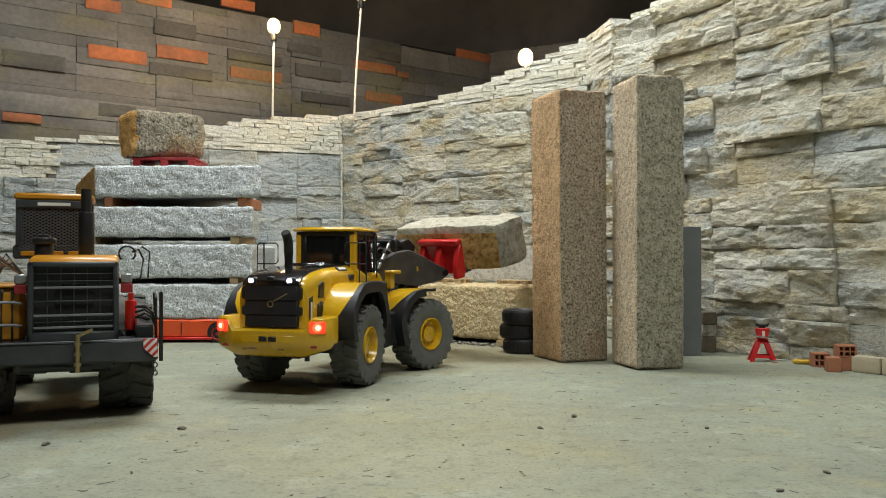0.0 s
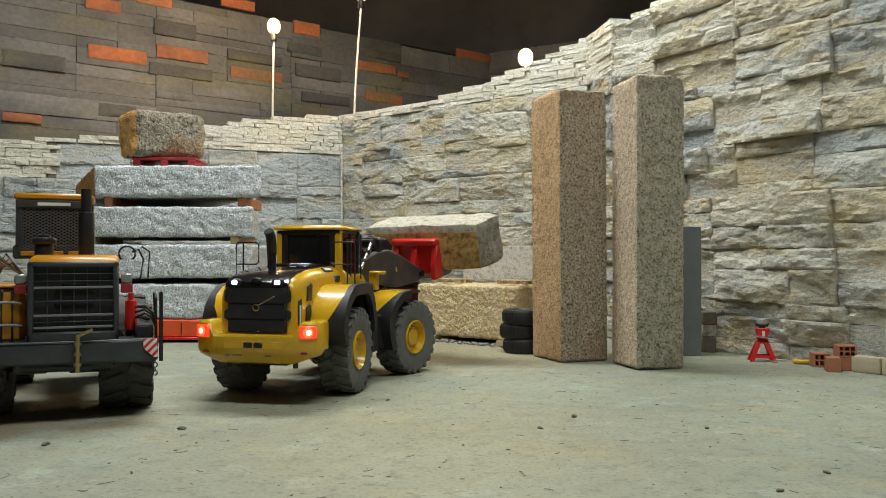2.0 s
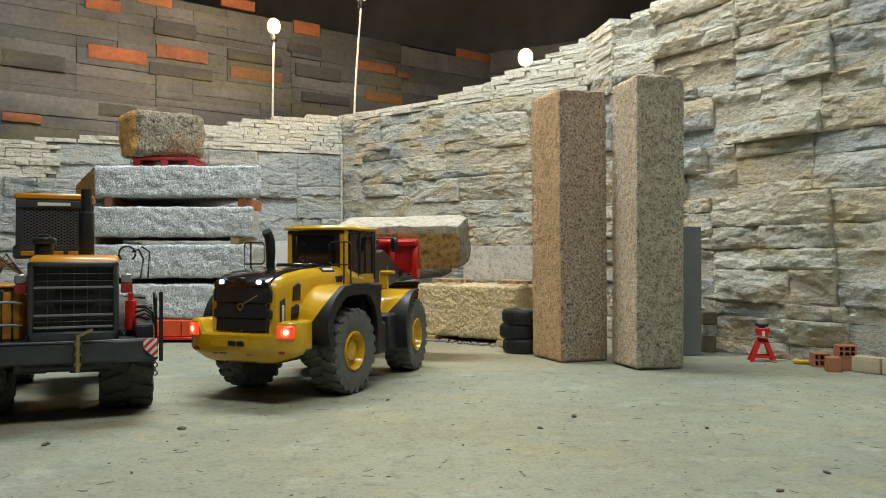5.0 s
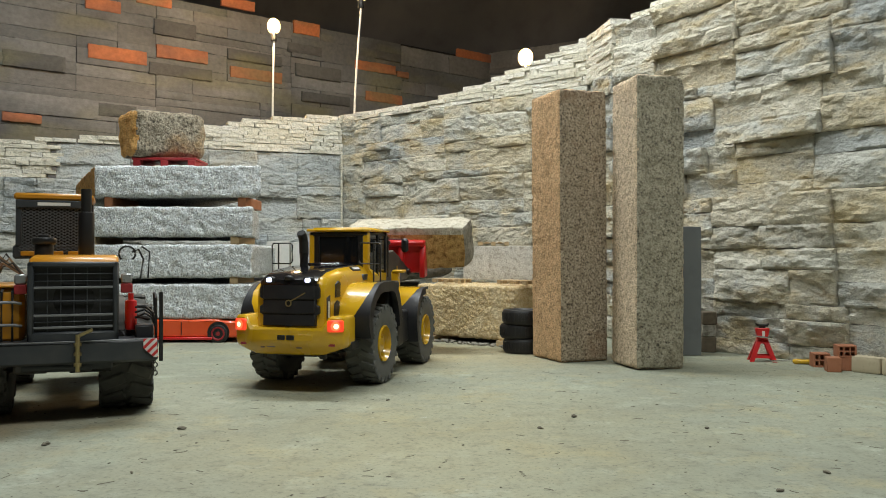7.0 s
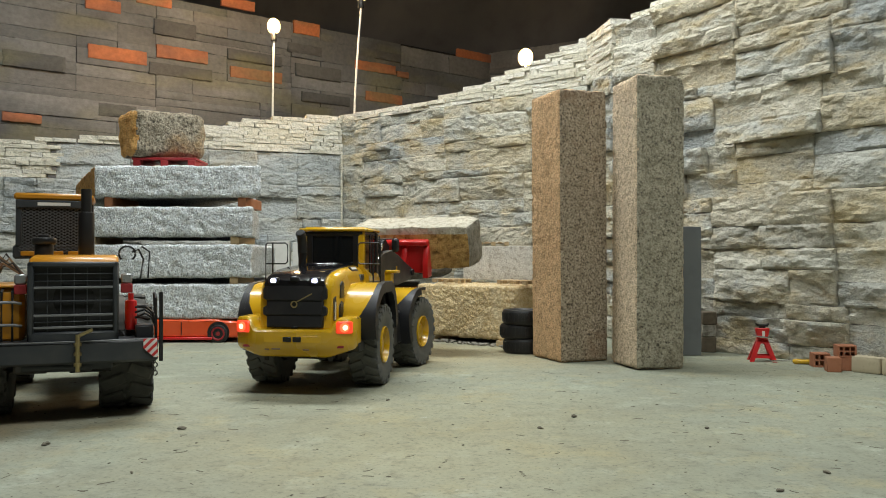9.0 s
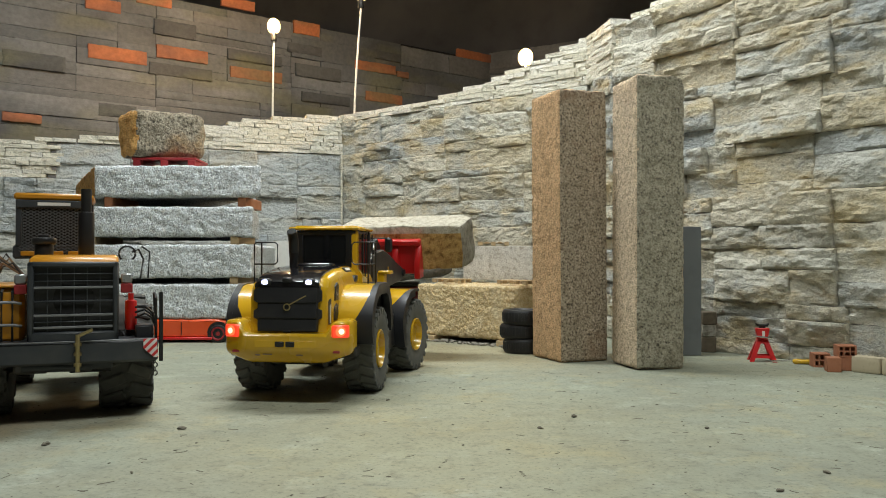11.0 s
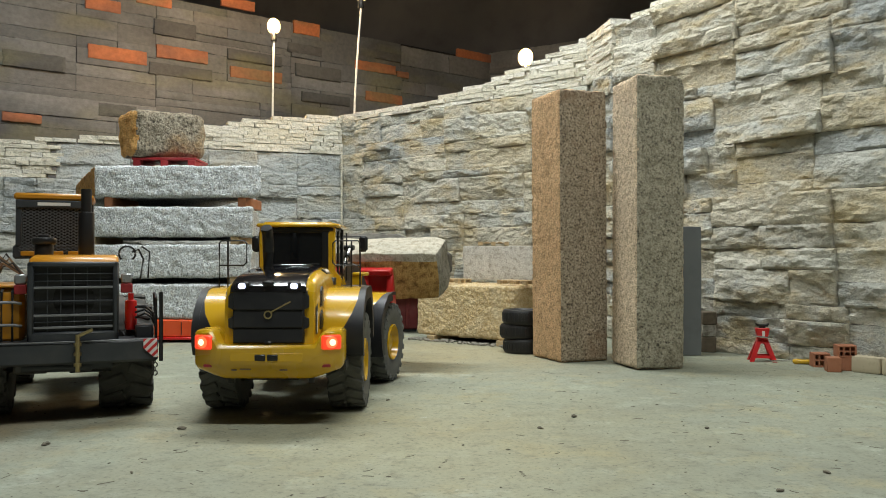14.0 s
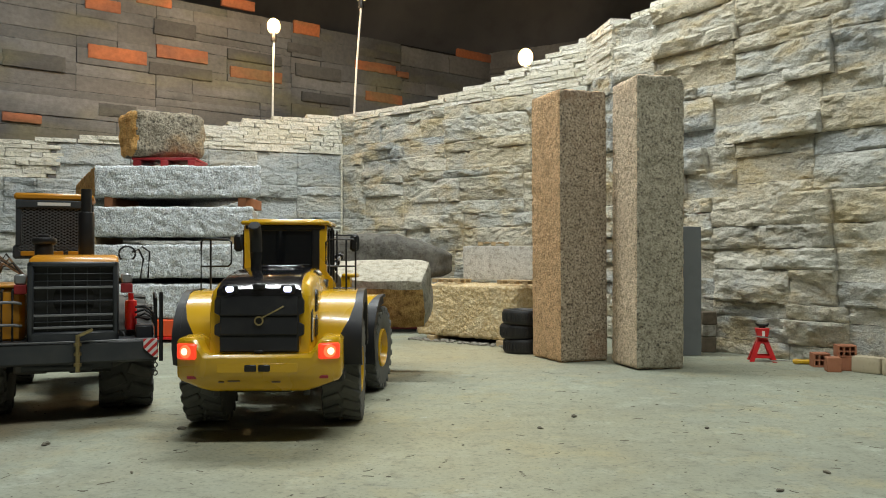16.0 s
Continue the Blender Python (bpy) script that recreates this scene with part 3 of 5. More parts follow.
def slab_stack():
    rows = [(-0.695, 0.054, 0.42, 0.084, -0.043, 1, 0), (-0.700, 0.153, 0.44, 0.080, -0.036, 2, PALEWOOD), (-0.712, 0.252, 0.435, 0.073, -0.072, 3, PALEWOOD), (-0.738, 0.348, 0.405, 0.076, -0.195, 4, BROWNWOOD)]
    top = 0.054
    for x, z, w, h, sk, seed, wood in rows:
        slab = solid("granite_slab", rough_block((w, 0.52, h), seed + 40, 110, 0.006, 0.0021, 70, skew=sk * 1.44), GRANITE_GREY, pose(x + 0.22 * sk, 2.21, z),
                     "rough split grey granite slab in a stack", "granite slab", "stacked granite slabs")
        if seed == 4:
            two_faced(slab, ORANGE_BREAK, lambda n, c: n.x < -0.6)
        if wood:
            for sx in (x - sk * 0.45 - w * 0.40, x - sk * 0.45 + w * 0.40):
                hh = z - top + 0.008
                solid("wooden_spacer", box((0, 0, hh / 2), (0.020, 0.17, hh), 0.001), wood, pose(sx, 2.043, top - 0.004), "small wooden spacer between granite slabs", "spacer", "spacers")
        top = z + max(v.co.z for v in slab.data.vertices)
    PALLET_Z = top - 0.005
    p = thing("red_pallet", pose(-0.688, 2.04, PALLET_Z, 0, 0, 3), "dull red toy pallet under the boulder", "pallet")
    part("deck", box((0, 0, 0.021), (0.155, 0.12, 0.006), 0.001), DARKRED, p)
    for s in (-1, 0, 1):
        part("runner", box((s * 0.066, 0, 0.009), (0.018, 0.12, 0.018), 0.001), DARKRED, p)
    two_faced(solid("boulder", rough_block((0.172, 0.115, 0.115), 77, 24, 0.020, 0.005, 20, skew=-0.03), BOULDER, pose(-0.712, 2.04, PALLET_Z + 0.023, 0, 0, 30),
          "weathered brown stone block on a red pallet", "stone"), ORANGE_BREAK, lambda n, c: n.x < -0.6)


def standing_slabs():
    for x, w, h, seed in ((-0.518, 0.072, 0.254, 31), (-0.455, 0.034, 0.250, 32)):
        solid("stone_slab", rough_block((w, 0.05, h), seed, 14, 0.003, 0.0006, 30), PALE_SLAB, pose(x, 2.55, 0, 0, 0, 4), "pale smooth stone slab standing behind the granite stack", "slab", "standing pale slabs")


def toy_car():
    c = thing("toy_car", pose(-0.60, 2.005, 0, 0, 0, 0), "flat orange-red toy car crushed under granite slabs", "toy car")
    prof = [(-0.18, 0.012), (0.13, 0.012), (0.14, 0.03), (0.12, 0.05), (0.05, 0.055), (-0.17, 0.055), (-0.185, 0.035)]
    shell = prism(prof, -0.058, 0.058, 0.004)
    bmesh.ops.subdivide_edges(shell, edges=[e for e in shell.edges if e.calc_length() > 0.03], cuts=9, use_grid_fill=True)
    for v in shell.verts:
        v.co.z += 0.0022 * fractal(v.co, 24, 8, 3) if v.co.z > 0.02 else 0
        v.co.y += 0.0022 * fractal(v.co, 30, 9, 3)
    part("body", shell, CAR_ORANGE, c)
    part("door_line", box((-0.03, -0.0592, 0.034), (0.0012, 0.003, 0.03), 0), BLACK, c)
    part("sill", box((-0.03, -0.06, 0.010), (0.15, 0.012, 0.006), 0.001), RED, c, "red side sill")
    for x in (0.059, -0.125):
        for s in (-1, 1):
            part("wheel_arch", cyl((x, s * 0.0585, 0.024), 0.0265, 0.003, "y", 28), BLACK, c)
            w = part("wheel", cyl((0, 0, 0), 0.0215, 0.014, "y", 24, 0.003), TYRE_BLACK, c, at=pose(x, s * 0.056, 0.0215))
            part("rim", lathe([(0.0165, s * 0.0065), (0.0165, s * 0.0085), (0.0135, s * 0.0088), (0.0120, s * 0.0068), (0.0060, s * 0.0062), (0.0045, s * 0.0080), (0.0004, s * 0.0082), (0.0004, s * 0.0045), (0.0165, s * 0.0045)], 20, "y"), DARKRED, w, "dull red dished rim")


def mini_pallet(x, y, z, rz, w=0.083, d=0.055):
    p = thing("wooden_pallet", pose(x, y, z, 0, 0, rz), "miniature pale wooden pallet on the stone block", "pallet", "miniature pallets")
    for i in range(5):
        part("deck_board", box((-w / 2 + 0.006 + i * (w - 0.012) / 4, 0, 0.0085), (0.011, d, 0.002), 0.0003), PALEWOOD, p)
    for s in (-1, 0, 1):
        part("stringer", box((0, s * (d / 2 - 0.004), 0.0065), (w, 0.006, 0.002), 0.0003), PALEWOOD, p)
        for q in (-1, 0, 1):
            part("foot_block", box((q * (w / 2 - 0.006), s * (d / 2 - 0.004), 0.003), (0.011, 0.007, 0.0058), 0.0003), PALEWOOD, p)


def stone_group():
    solid("limestone_block", rough_block((0.30, 0.20, 0.125), 61, 110, 0.006, 0.0023, 120), LIMESTONE, pose(0.114, 2.012, 0.010, 0, 0, -39.5),
          "large rough yellow limestone block on gravel", "stone block")
    solid("granite_block", rough_block((0.22, 0.10, 0.088), 62, 20, 0.003, 0.0006, 40), GRANITE_BOX, pose(0.165, 2.13, 0.146, 0, 0, -4),
          "sawn grey granite block on pallets", "stone block")
    r = thing("red_box", pose(-0.168, 2.285, 0, 0, 0, 0), "dull red steel box under the dark rock", "box")
    part("body", box((0, 0, 0.066), (0.20, 0.14, 0.118), 0.004), BOXRED, r)
    part("lid", box((0, 0, 0.1305), (0.204, 0.144, 0.012), 0.003), BLACK, r)
    for s in (-1, 0, 1):
        part("rib", box((s * 0.07, -0.0715, 0.066), (0.010, 0.004, 0.10), 0.001), BOXRED, r)
    part("skid", box((0, 0, 0.004), (0.19, 0.13, 0.008), 0.001), BLACK, r)
    for u in (-0.10, 0.11):
        a = radians(-39.5)
        solid("batten", box((0, 0, 0.0065), (0.022, 0.215, 0.013), 0.001), PALEWOOD, pose(0.114 + math.cos(a) * u, 2.012 + math.sin(a) * u, 0, 0, 0, -39.5), "pale wooden batten under the limestone block", "batten", "battens")
    rock = rough_block((0.300, 0.13, 0.118), 63, 40, 0.026, 0.0055, 11, skew=0.03)
    for v in rock.verts:
        tip = max(0.0, min(1.0, (v.co.x - 0.02) / 0.13))
        heel = max(0.0, min(1.0, (-0.07 - v.co.x) / 0.08))
        v.co.z = v.co.z * (1 - 0.45 * tip - 0.3 * heel) + 0.022 * tip + 0.030 * heel
        v.co.y *= 1 - 0.35 * tip
    solid("dark_rock", rock, DARKROCK, pose(-0.140, 2.19, 0.140, 0, 3, -6), "dark grey slate boulder lying on stone blocks", "rock")
    mini_pallet(0.022, 2.012, 0.1425, -39)
    mini_pallet(0.176, 1.897, 0.1425, -39)
    mini_pallet(0.132, 2.112, 0.2355, -4, 0.080)
    b = bm_new()
    rnd = random.Random(4)
    for i in range(260):
        u, v = rnd.uniform(-0.16, 0.17), rnd.uniform(-0.02, 0.02)
        s = rnd.uniform(0.0015, 0.005)
        a = radians(-39.5)
        x, y = 0.114 + math.cos(a) * u + math.sin(a) * 0.106 - math.sin(a) * v, 2.012 + math.sin(a) * u - math.cos(a) * 0.106 + math.cos(a) * v
        bmesh.ops.create_icosphere(b, subdivisions=1, radius=s, matrix=Matrix.Translation((x, y, s * 0.6)) @ Matrix.Diagonal((1, 0.8, rnd.uniform(0.5, 0.9), 1)))
    tagged(link_mesh("gravel", b, RUBBLE), "grey gravel under the limestone block", "gravel", kind="stuff")


def tyre_stack():
    for i, (dx, dy) in enumerate(((0.004, 0.0), (-0.003, 0.004), (0.002, -0.002))):
        r, h = 0.044, 0.0312
        prof = [(r, -h * 0.32), (r, h * 0.32), (r * 0.94, h * 0.47), (r * 0.72, h * 0.5), (r * 0.6, h * 0.36), (r * 0.6, -h * 0.36), (r * 0.72, -h * 0.5), (r * 0.94, -h * 0.47)]
        t = thing("tyre", pose(0.171 + dx, 1.752 + dy, h / 2 + i * h, 0, 0, i * 40), "small black rubber tyre in a stack of three", "tyre", "stacked tyres")
        part("carcass", lathe(prof, 40, "z"), TYRE_BLACK, t)
        tread = join(*[box((r * math.cos(a), r * math.sin(a), 0), (0.002, 0.0028, h * 0.6), 0, pose(0, 0, 0, 0, 0, math.degrees(a))) for a in np.linspace(0, 2 * math.pi, 36, endpoint=False)])
        part("tread", tread, TYRE_BLACK, t, smooth=False)


def jack_stand():
    j = thing("jack_stand", pose(0.634, 1.606, 0, 0, 0, -14), "small red steel jack stand by the stone wall", "jack stand")
    for s in (-1, 1):
        for q in (-1, 1):
            leg = prism([(q * 0.026, 0), (q * 0.017, 0), (q * 0.0035, 0.037), (0, 0.037), (0, 0.046), (q * 0.010, 0.046)], -0.001, 0.001, 0.0004)
            part("leg", leg, RED, j, at=pose(0, s * 0.019, 0, s * 17, 0, 0))
        part("brace", box((0, 0, 0.0105), (0.036, 0.002, 0.0055), 0.0005), RED, j, at=pose(0, s * 0.019, 0, s * 17, 0, 0))
        side = prism([(-0.019, 0), (-0.011, 0), (-0.004, 0.040), (0.004, 0.040), (0.011, 0), (0.019, 0), (0.007, 0.046), (-0.007, 0.046)], -0.001, 0.001, 0.0004, "yz")
        part("leg", side, RED, j, at=pose(s * 0.024, 0, 0, 0, -s * 19, 0))
    part("body", prism([(-0.009, 0.043), (0.009, 0.043), (0.0135, 0.066), (-0.0135, 0.066)], -0.010, 0.010, 0.0015), RED, j)
    part("label_plate", box((0.0015, -0.0106, 0.055), (0.005, 0.0012, 0.011), 0.0003), WHITE, j, "small white sticker")
    part("ratchet_lever", tube([(-0.018, -0.012, 0.052), (-0.006, -0.014, 0.0495), (0.004, -0.014, 0.0485), (0.017, -0.012, 0.0475)], 0.0017), CHROME, j, "chrome lever")
    part("post", box((0, 0, 0.067), (0.012, 0.010, 0.006), 0.001), BLACK, j)
    part("saddle", prism([(-0.0135, 0.0765), (-0.010, 0.069), (0.010, 0.069), (0.0135, 0.0765), (0.007, 0.0735), (-0.007, 0.0735)], -0.007, 0.007, 0.0005), BLACK, j, "black saddle")


def screwdriver():
    s = thing("screwdriver", pose(0.679, 1.560, 0.0055, 0, 0, -20), "screwdriver with a yellow handle on the floor", "screwdriver")
    part("handle", lathe([(0.0001, 0.028), (0.004, 0.027), (0.0055, 0.018), (0.0042, 0.004), (0.0055, -0.012), (0.003, -0.016), (0.0001, -0.016)], 12, "y"), YELLOW, s, at=pose(0.012, 0, 0, 0, 0, -90))
    part("shaft", tube([(-0.004, 0, 0), (-0.042, 0, -0.001)], 0.0014), CHROME, s)


def hollow_brick(x, y, z, rz, w=0.030, d=0.026, h=0.022):
    b = thing("hollow_brick", pose(x, y, z, 0, 0, rz), "miniature terracotta hollow brick", "brick", "miniature bricks")
    t = 0.003
    part("shell", join(box((0, 0, t / 2), (w, d, t), 0.0004), box((0, 0, h - t / 2), (w, d, t), 0.0004), box((-w / 2 + t / 2, 0, h / 2), (t, d, h - 2 * t), 0), box((w / 2 - t / 2, 0, h / 2), (t, d, h - 2 * t), 0)), TERRACOTTA, b, smooth=False)
    part("web", join(box((0, 0, h / 2), (w - 2 * t, d - 0.001, 0.002), 0), box((-w / 6, 0, h / 2), (0.002, d - 0.002, h - 2 * t), 0), box((w / 6, 0, h / 2), (0.002, d - 0.002, h - 2 * t), 0)), TERRACOTTA, b, smooth=False)


def solid_brick(x, y, z, rz, w, d, h):
    b = box((0, 0, h / 2), (w, d, h), 0.001)
    solid("brick", b, TERRACOTTA, pose(x, y, z, 0, 0, rz), "miniature terracotta brick seen from its closed side", "brick", "miniature bricks")


def small_bricks():
    hollow_brick(0.712, 1.527, 0, -8, 0.030, 0.026, 0.026)
    solid_brick(0.706, 1.464, 0, -14, 0.024, 0.026, 0.026)
    solid_brick(0.739, 1.481, 0, -20, 0.024, 0.028, 0.024)
    hollow_brick(0.737, 1.482, 0.0242, -10, 0.032, 0.028, 0.022)
    for x, y, l in ((0.762, 1.446, 0.05), (0.794, 1.403, 0.05), (0.826, 1.358, 0.05)):
        solid("sandstone_block", rough_block((l, 0.03, 0.029), int(l * 1000 + x * 100), 8, 0.003, 0.0008), SAND_BLOCK, pose(x, y, 0, 0, 0, -52), "small pale sandstone kerb block", "stone block", "kerb blocks")
    for i, (z, h, material, lab) in enumerate(((0, 0.034, DARKWOOD, "small dark brown wooden block"), (0.034, 0.026, LIMESTONE_GREY, "small grey stone block"), (0.060, 0.028, DARKWOOD, "small dark brown wooden block"))):
        solid("small_block", box((0, 0, h / 2), (0.031 - 0.002 * (i % 2), 0.04, h - 0.0006), 0.0015), material, pose(0.577, 1.765, z, 0, 0, -8 + 3 * i), lab + " stacked against the wall", "block", "stacked blocks")


def bulb_lamp(x, y, z, base, bend, label, lit=True):
    l = thing("bulb_lamp", pose(x, y, 0), label, "lamp", "bulb lamps on thin poles")
    pts = [(bend * math.sin(math.pi * k / 10) + 0.02 * bend * k, 0, base + (z - 0.05 - base) * k / 10) for k in range(11)]
    part("pole", tube(pts, 0.0037), WHITE, l, "thin white curved pole")
    tx = pts[-1][0]
    part("socket", cyl((tx, 0, z - 0.037), 0.011, 0.030, "z", 16, 0.002), BLACK, l, "black socket")
    if lit:
        bulb = bm_new()
        bmesh.ops.create_uvsphere(bulb, u_segments=20, v_segments=14, radius=0.024, matrix=Matrix.Translation((tx, 0, z + 0.003)) @ Matrix.Diagonal((1, 1, 1.2, 1)))
        part("bulb", bulb, BULB, l, "glowing warm bulb")


def lamps():
    bulb_lamp(-0.614, 2.93, 1.04, 0.0, -0.006, "lit warm bulb on a thin white pole behind the wall")
    bulb_lamp(-0.292, 2.93, 1.16, 0.0, -0.030, "bulb lamp on a curved white pole behind the wall")
    bulb_lamp(0.262, 2.56, 0.835, 0.0, 0.0, "lit warm bulb on a pole behind the stone wall")


def crumbs():
    b = bm_new()
    rnd = random.Random(9)
    for i in range(800):
        x, y = rnd.uniform(-0.9, 0.95), 0.45 + 1.4 * rnd.random() ** 1.5
        s = rnd.choice([0.0004, 0.0006, 0.0008, 0.0012]) * rnd.uniform(0.7, 1.3)
        bmesh.ops.create_icosphere(b, subdivisions=1, radius=s, matrix=Matrix.Translation((x, y, s * 0.3)) @ pose(0, 0, 0, 0, 0, rnd.uniform(0, 180)) @ Matrix.Diagonal((rnd.uniform(1, 2.4), 1, 0.5, 1)))
    for x, y, s in ((0.17, 1.05, 0.004), (-0.44, 0.895, 0.004), (0.118, 0.98, 0.003), (0.32, 0.98, 0.003), (-0.315, 0.975, 0.004), (0.37, 0.78, 0.003), (-0.5, 0.9, 0.003), (-0.08, 1.17, 0.0025), (0.30, 0.72, 0.003), (-0.30, 0.78, 0.002)):
        got = bmesh.ops.create_icosphere(b, subdivisions=2, radius=s, matrix=Matrix.Translation((x, y, s * 0.3)) @ pose(0, 0, 0, 0, 0, rnd.uniform(0, 180)) @ Matrix.Diagonal((1.5, 0.8, 0.55, 1)))
        for v in got["verts"]:
            v.co += Vector((rnd.uniform(-1, 1), rnd.uniform(-1, 1), rnd.uniform(-0.3, 0.6))) * s * 0.3
    for i in range(190):
        x, y, g = rnd.uniform(-0.45, 0.85), 0.56 + 0.9 * rnd.random() ** 1.3, rnd.gauss(0, 0.7)
        l, wd, bow = rnd.choice([0.004, 0.006, 0.009, 0.014]) * rnd.uniform(0.7, 1.4), rnd.uniform(0.0005, 0.0013), rnd.uniform(-0.12, 0.12)
        rings = []
        for q in (-0.5, -0.2, 0.1, 0.5):
            c = Vector((x + l * (q * math.cos(g) - bow * (1 - 4 * q * q) * math.sin(g)), y + l * (q * math.sin(g) + bow * (1 - 4 * q * q) * math.cos(g)), 0))
            e = wd * (1.15 - 1.9 * abs(q))
            rings.append([b.verts.new(c + Vector((0, k * e, hh))) for k, hh in ((-1, 0.0001), (0, 0.0006), (1, 0.0001))])
        for a, c in zip(rings, rings[1:]):
            for k in range(2):
                b.faces.new((a[k], c[k], c[k + 1], a[k + 1]))
    tagged(link_mesh("floor_crumbs", b, DEBRIS), "dark crumbs scattered over the concrete floor", "debris", kind="stuff")

# ---------------------------------------------------------------- wheel loaders (x forward, y to the left, z up, origin under the rear axle)


def wheel_parts(parent, at, r, w, side, rim_mat, name="wheel", n=22, fat=1.0, rubber=None):
    """A loader wheel with block tread; side -1 or 1 is the side on which its dish lies."""
    prof = [(r * 0.93, -w * 0.46), (r * 0.955, -w * 0.3), (r * 0.955, w * 0.3), (r * 0.93, w * 0.46), (r * 0.80, w * 0.5), (r * 0.56, w * 0.45), (r * 0.45, w * 0.41), (r * 0.45, -w * 0.41), (r * 0.56, -w * 0.45), (r * 0.80, -w * 0.5)]
    t = lathe(prof, 48, "y")
    lugs = []
    for i in range(n):
        for s in (-1, 1):
            a = 2 * math.pi * (i + (0.5 if s > 0 else 0)) / n
            m = pose(0, 0, 0, 0, -math.degrees(a), 0)
            lug = box((r * 0.965, s * w * 0.25, 0), (r * 0.07, w * 0.48, r * 0.135 * fat), 0.0012 * fat, pose(0, 0, 0, s * 24, 0, 0))
            bmesh.ops.transform(lug, matrix=m, verts=lug.verts)
            lugs.append(lug)
            sh = box((r * 0.90, s * w * 0.478, 0), (r * 0.14, w * 0.05, r * 0.13 * fat), 0.0008)
            bmesh.ops.transform(sh, matrix=m, verts=sh.verts)
            lugs.append(sh)
    ob = part(name, t, rubber or RUBBER, parent, "dusty black tyre with block tread", at)
    tagged(part("tread", join(*lugs), rubber or RUBBER, ob, smooth=False), kind="stuff")
    y0 = side * w * 0.42
    rim = lathe([(r * 0.46, y0 + side * 0.002), (r * 0.435, y0 + side * 0.003), (r * 0.40, y0 - side * 0.004), (r * 0.36, y0 - side * 0.010), (r * 0.24, y0 - side * 0.012), (r * 0.22, y0 - side * 0.004), (r * 0.10, y0 - side * 0.002), (r * 0.02, y0 - side * 0.002), (r * 0.02, y0 - side * 0.02), (r * 0.46, y0 - side * 0.02)], 32, "y")
    part("rim", rim, rim_mat, ob, "painted steel rim")
    part("hub_bolts", join(*[cyl((r * 0.30 * math.cos(a), y0 - side * 0.0105, r * 0.30 * math.sin(a)), r * 0.03, 0.004, "y", 6) for a in np.linspace(0, 2 * math.pi, 10, endpoint=False)]), rim_mat, ob)
    return ob


def arch(r0, r1, a0, a1, lo, hi, steps=14):
    """A mudguard band round a wheel, in the xz plane about the axle's height r0's centre."""
    out = [(r1 * math.cos(a), r1 * math.sin(a)) for a in np.linspace(radians(a0), radians(a1), steps)]
    inn = [(r0 * math.cos(a), r0 * math.sin(a)) for a in np.linspace(radians(a1), radians(a0), steps)]
    return prism(out + inn, lo, hi, 0.0008)


def loft(sections, mirror=True):
    """A closed body through sections (x, half-outline of (y, z) pairs), mirrored across y = 0."""
    b = bm_new()
    rings = []
    for x, half in sections:
        pts = half + [(-y, z) for y, z in reversed(half)] if mirror else half
        rings.append([b.verts.new((x, y, z)) for y, z in pts])
    n = len(rings[0])
    for a, c in zip(rings, rings[1:]):
        for k in range(n):
            b.faces.new((a[k], a[(k + 1) % n], c[(k + 1) % n], c[k]))
    b.faces.new(rings[0])
    b.faces.new(rings[-1][::-1])
    bmesh.ops.recalc_face_normals(b, faces=b.faces[:])
    return b


def guard(rows, side, thick, cx=0.0):
    """A curved mudguard sheet: rows of (x, z, inner y, outer y) over a wheel whose axle is at x = cx, thick towards the axle."""
    b = bm_new()
    rings = []
    for x, z, ya, yb in rows:
        d = Vector((cx - x, 0, R - z)).normalized() * thick
        rings.append([b.verts.new(p) for p in ((x, side * ya, z), (x, side * yb, z), (x + d.x, side * yb, z + d.z), (x + d.x, side * ya, z + d.z))])
    for a, c in zip(rings, rings[1:]):
        for k in range(4):
            b.faces.new((a[k], a[(k + 1) % 4], c[(k + 1) % 4], c[k]))
    b.faces.new(rings[0])
    b.faces.new(rings[-1][::-1])
    bmesh.ops.recalc_face_normals(b, faces=b.faces[:])
    return b


R = 0.065
BASE = 0.255


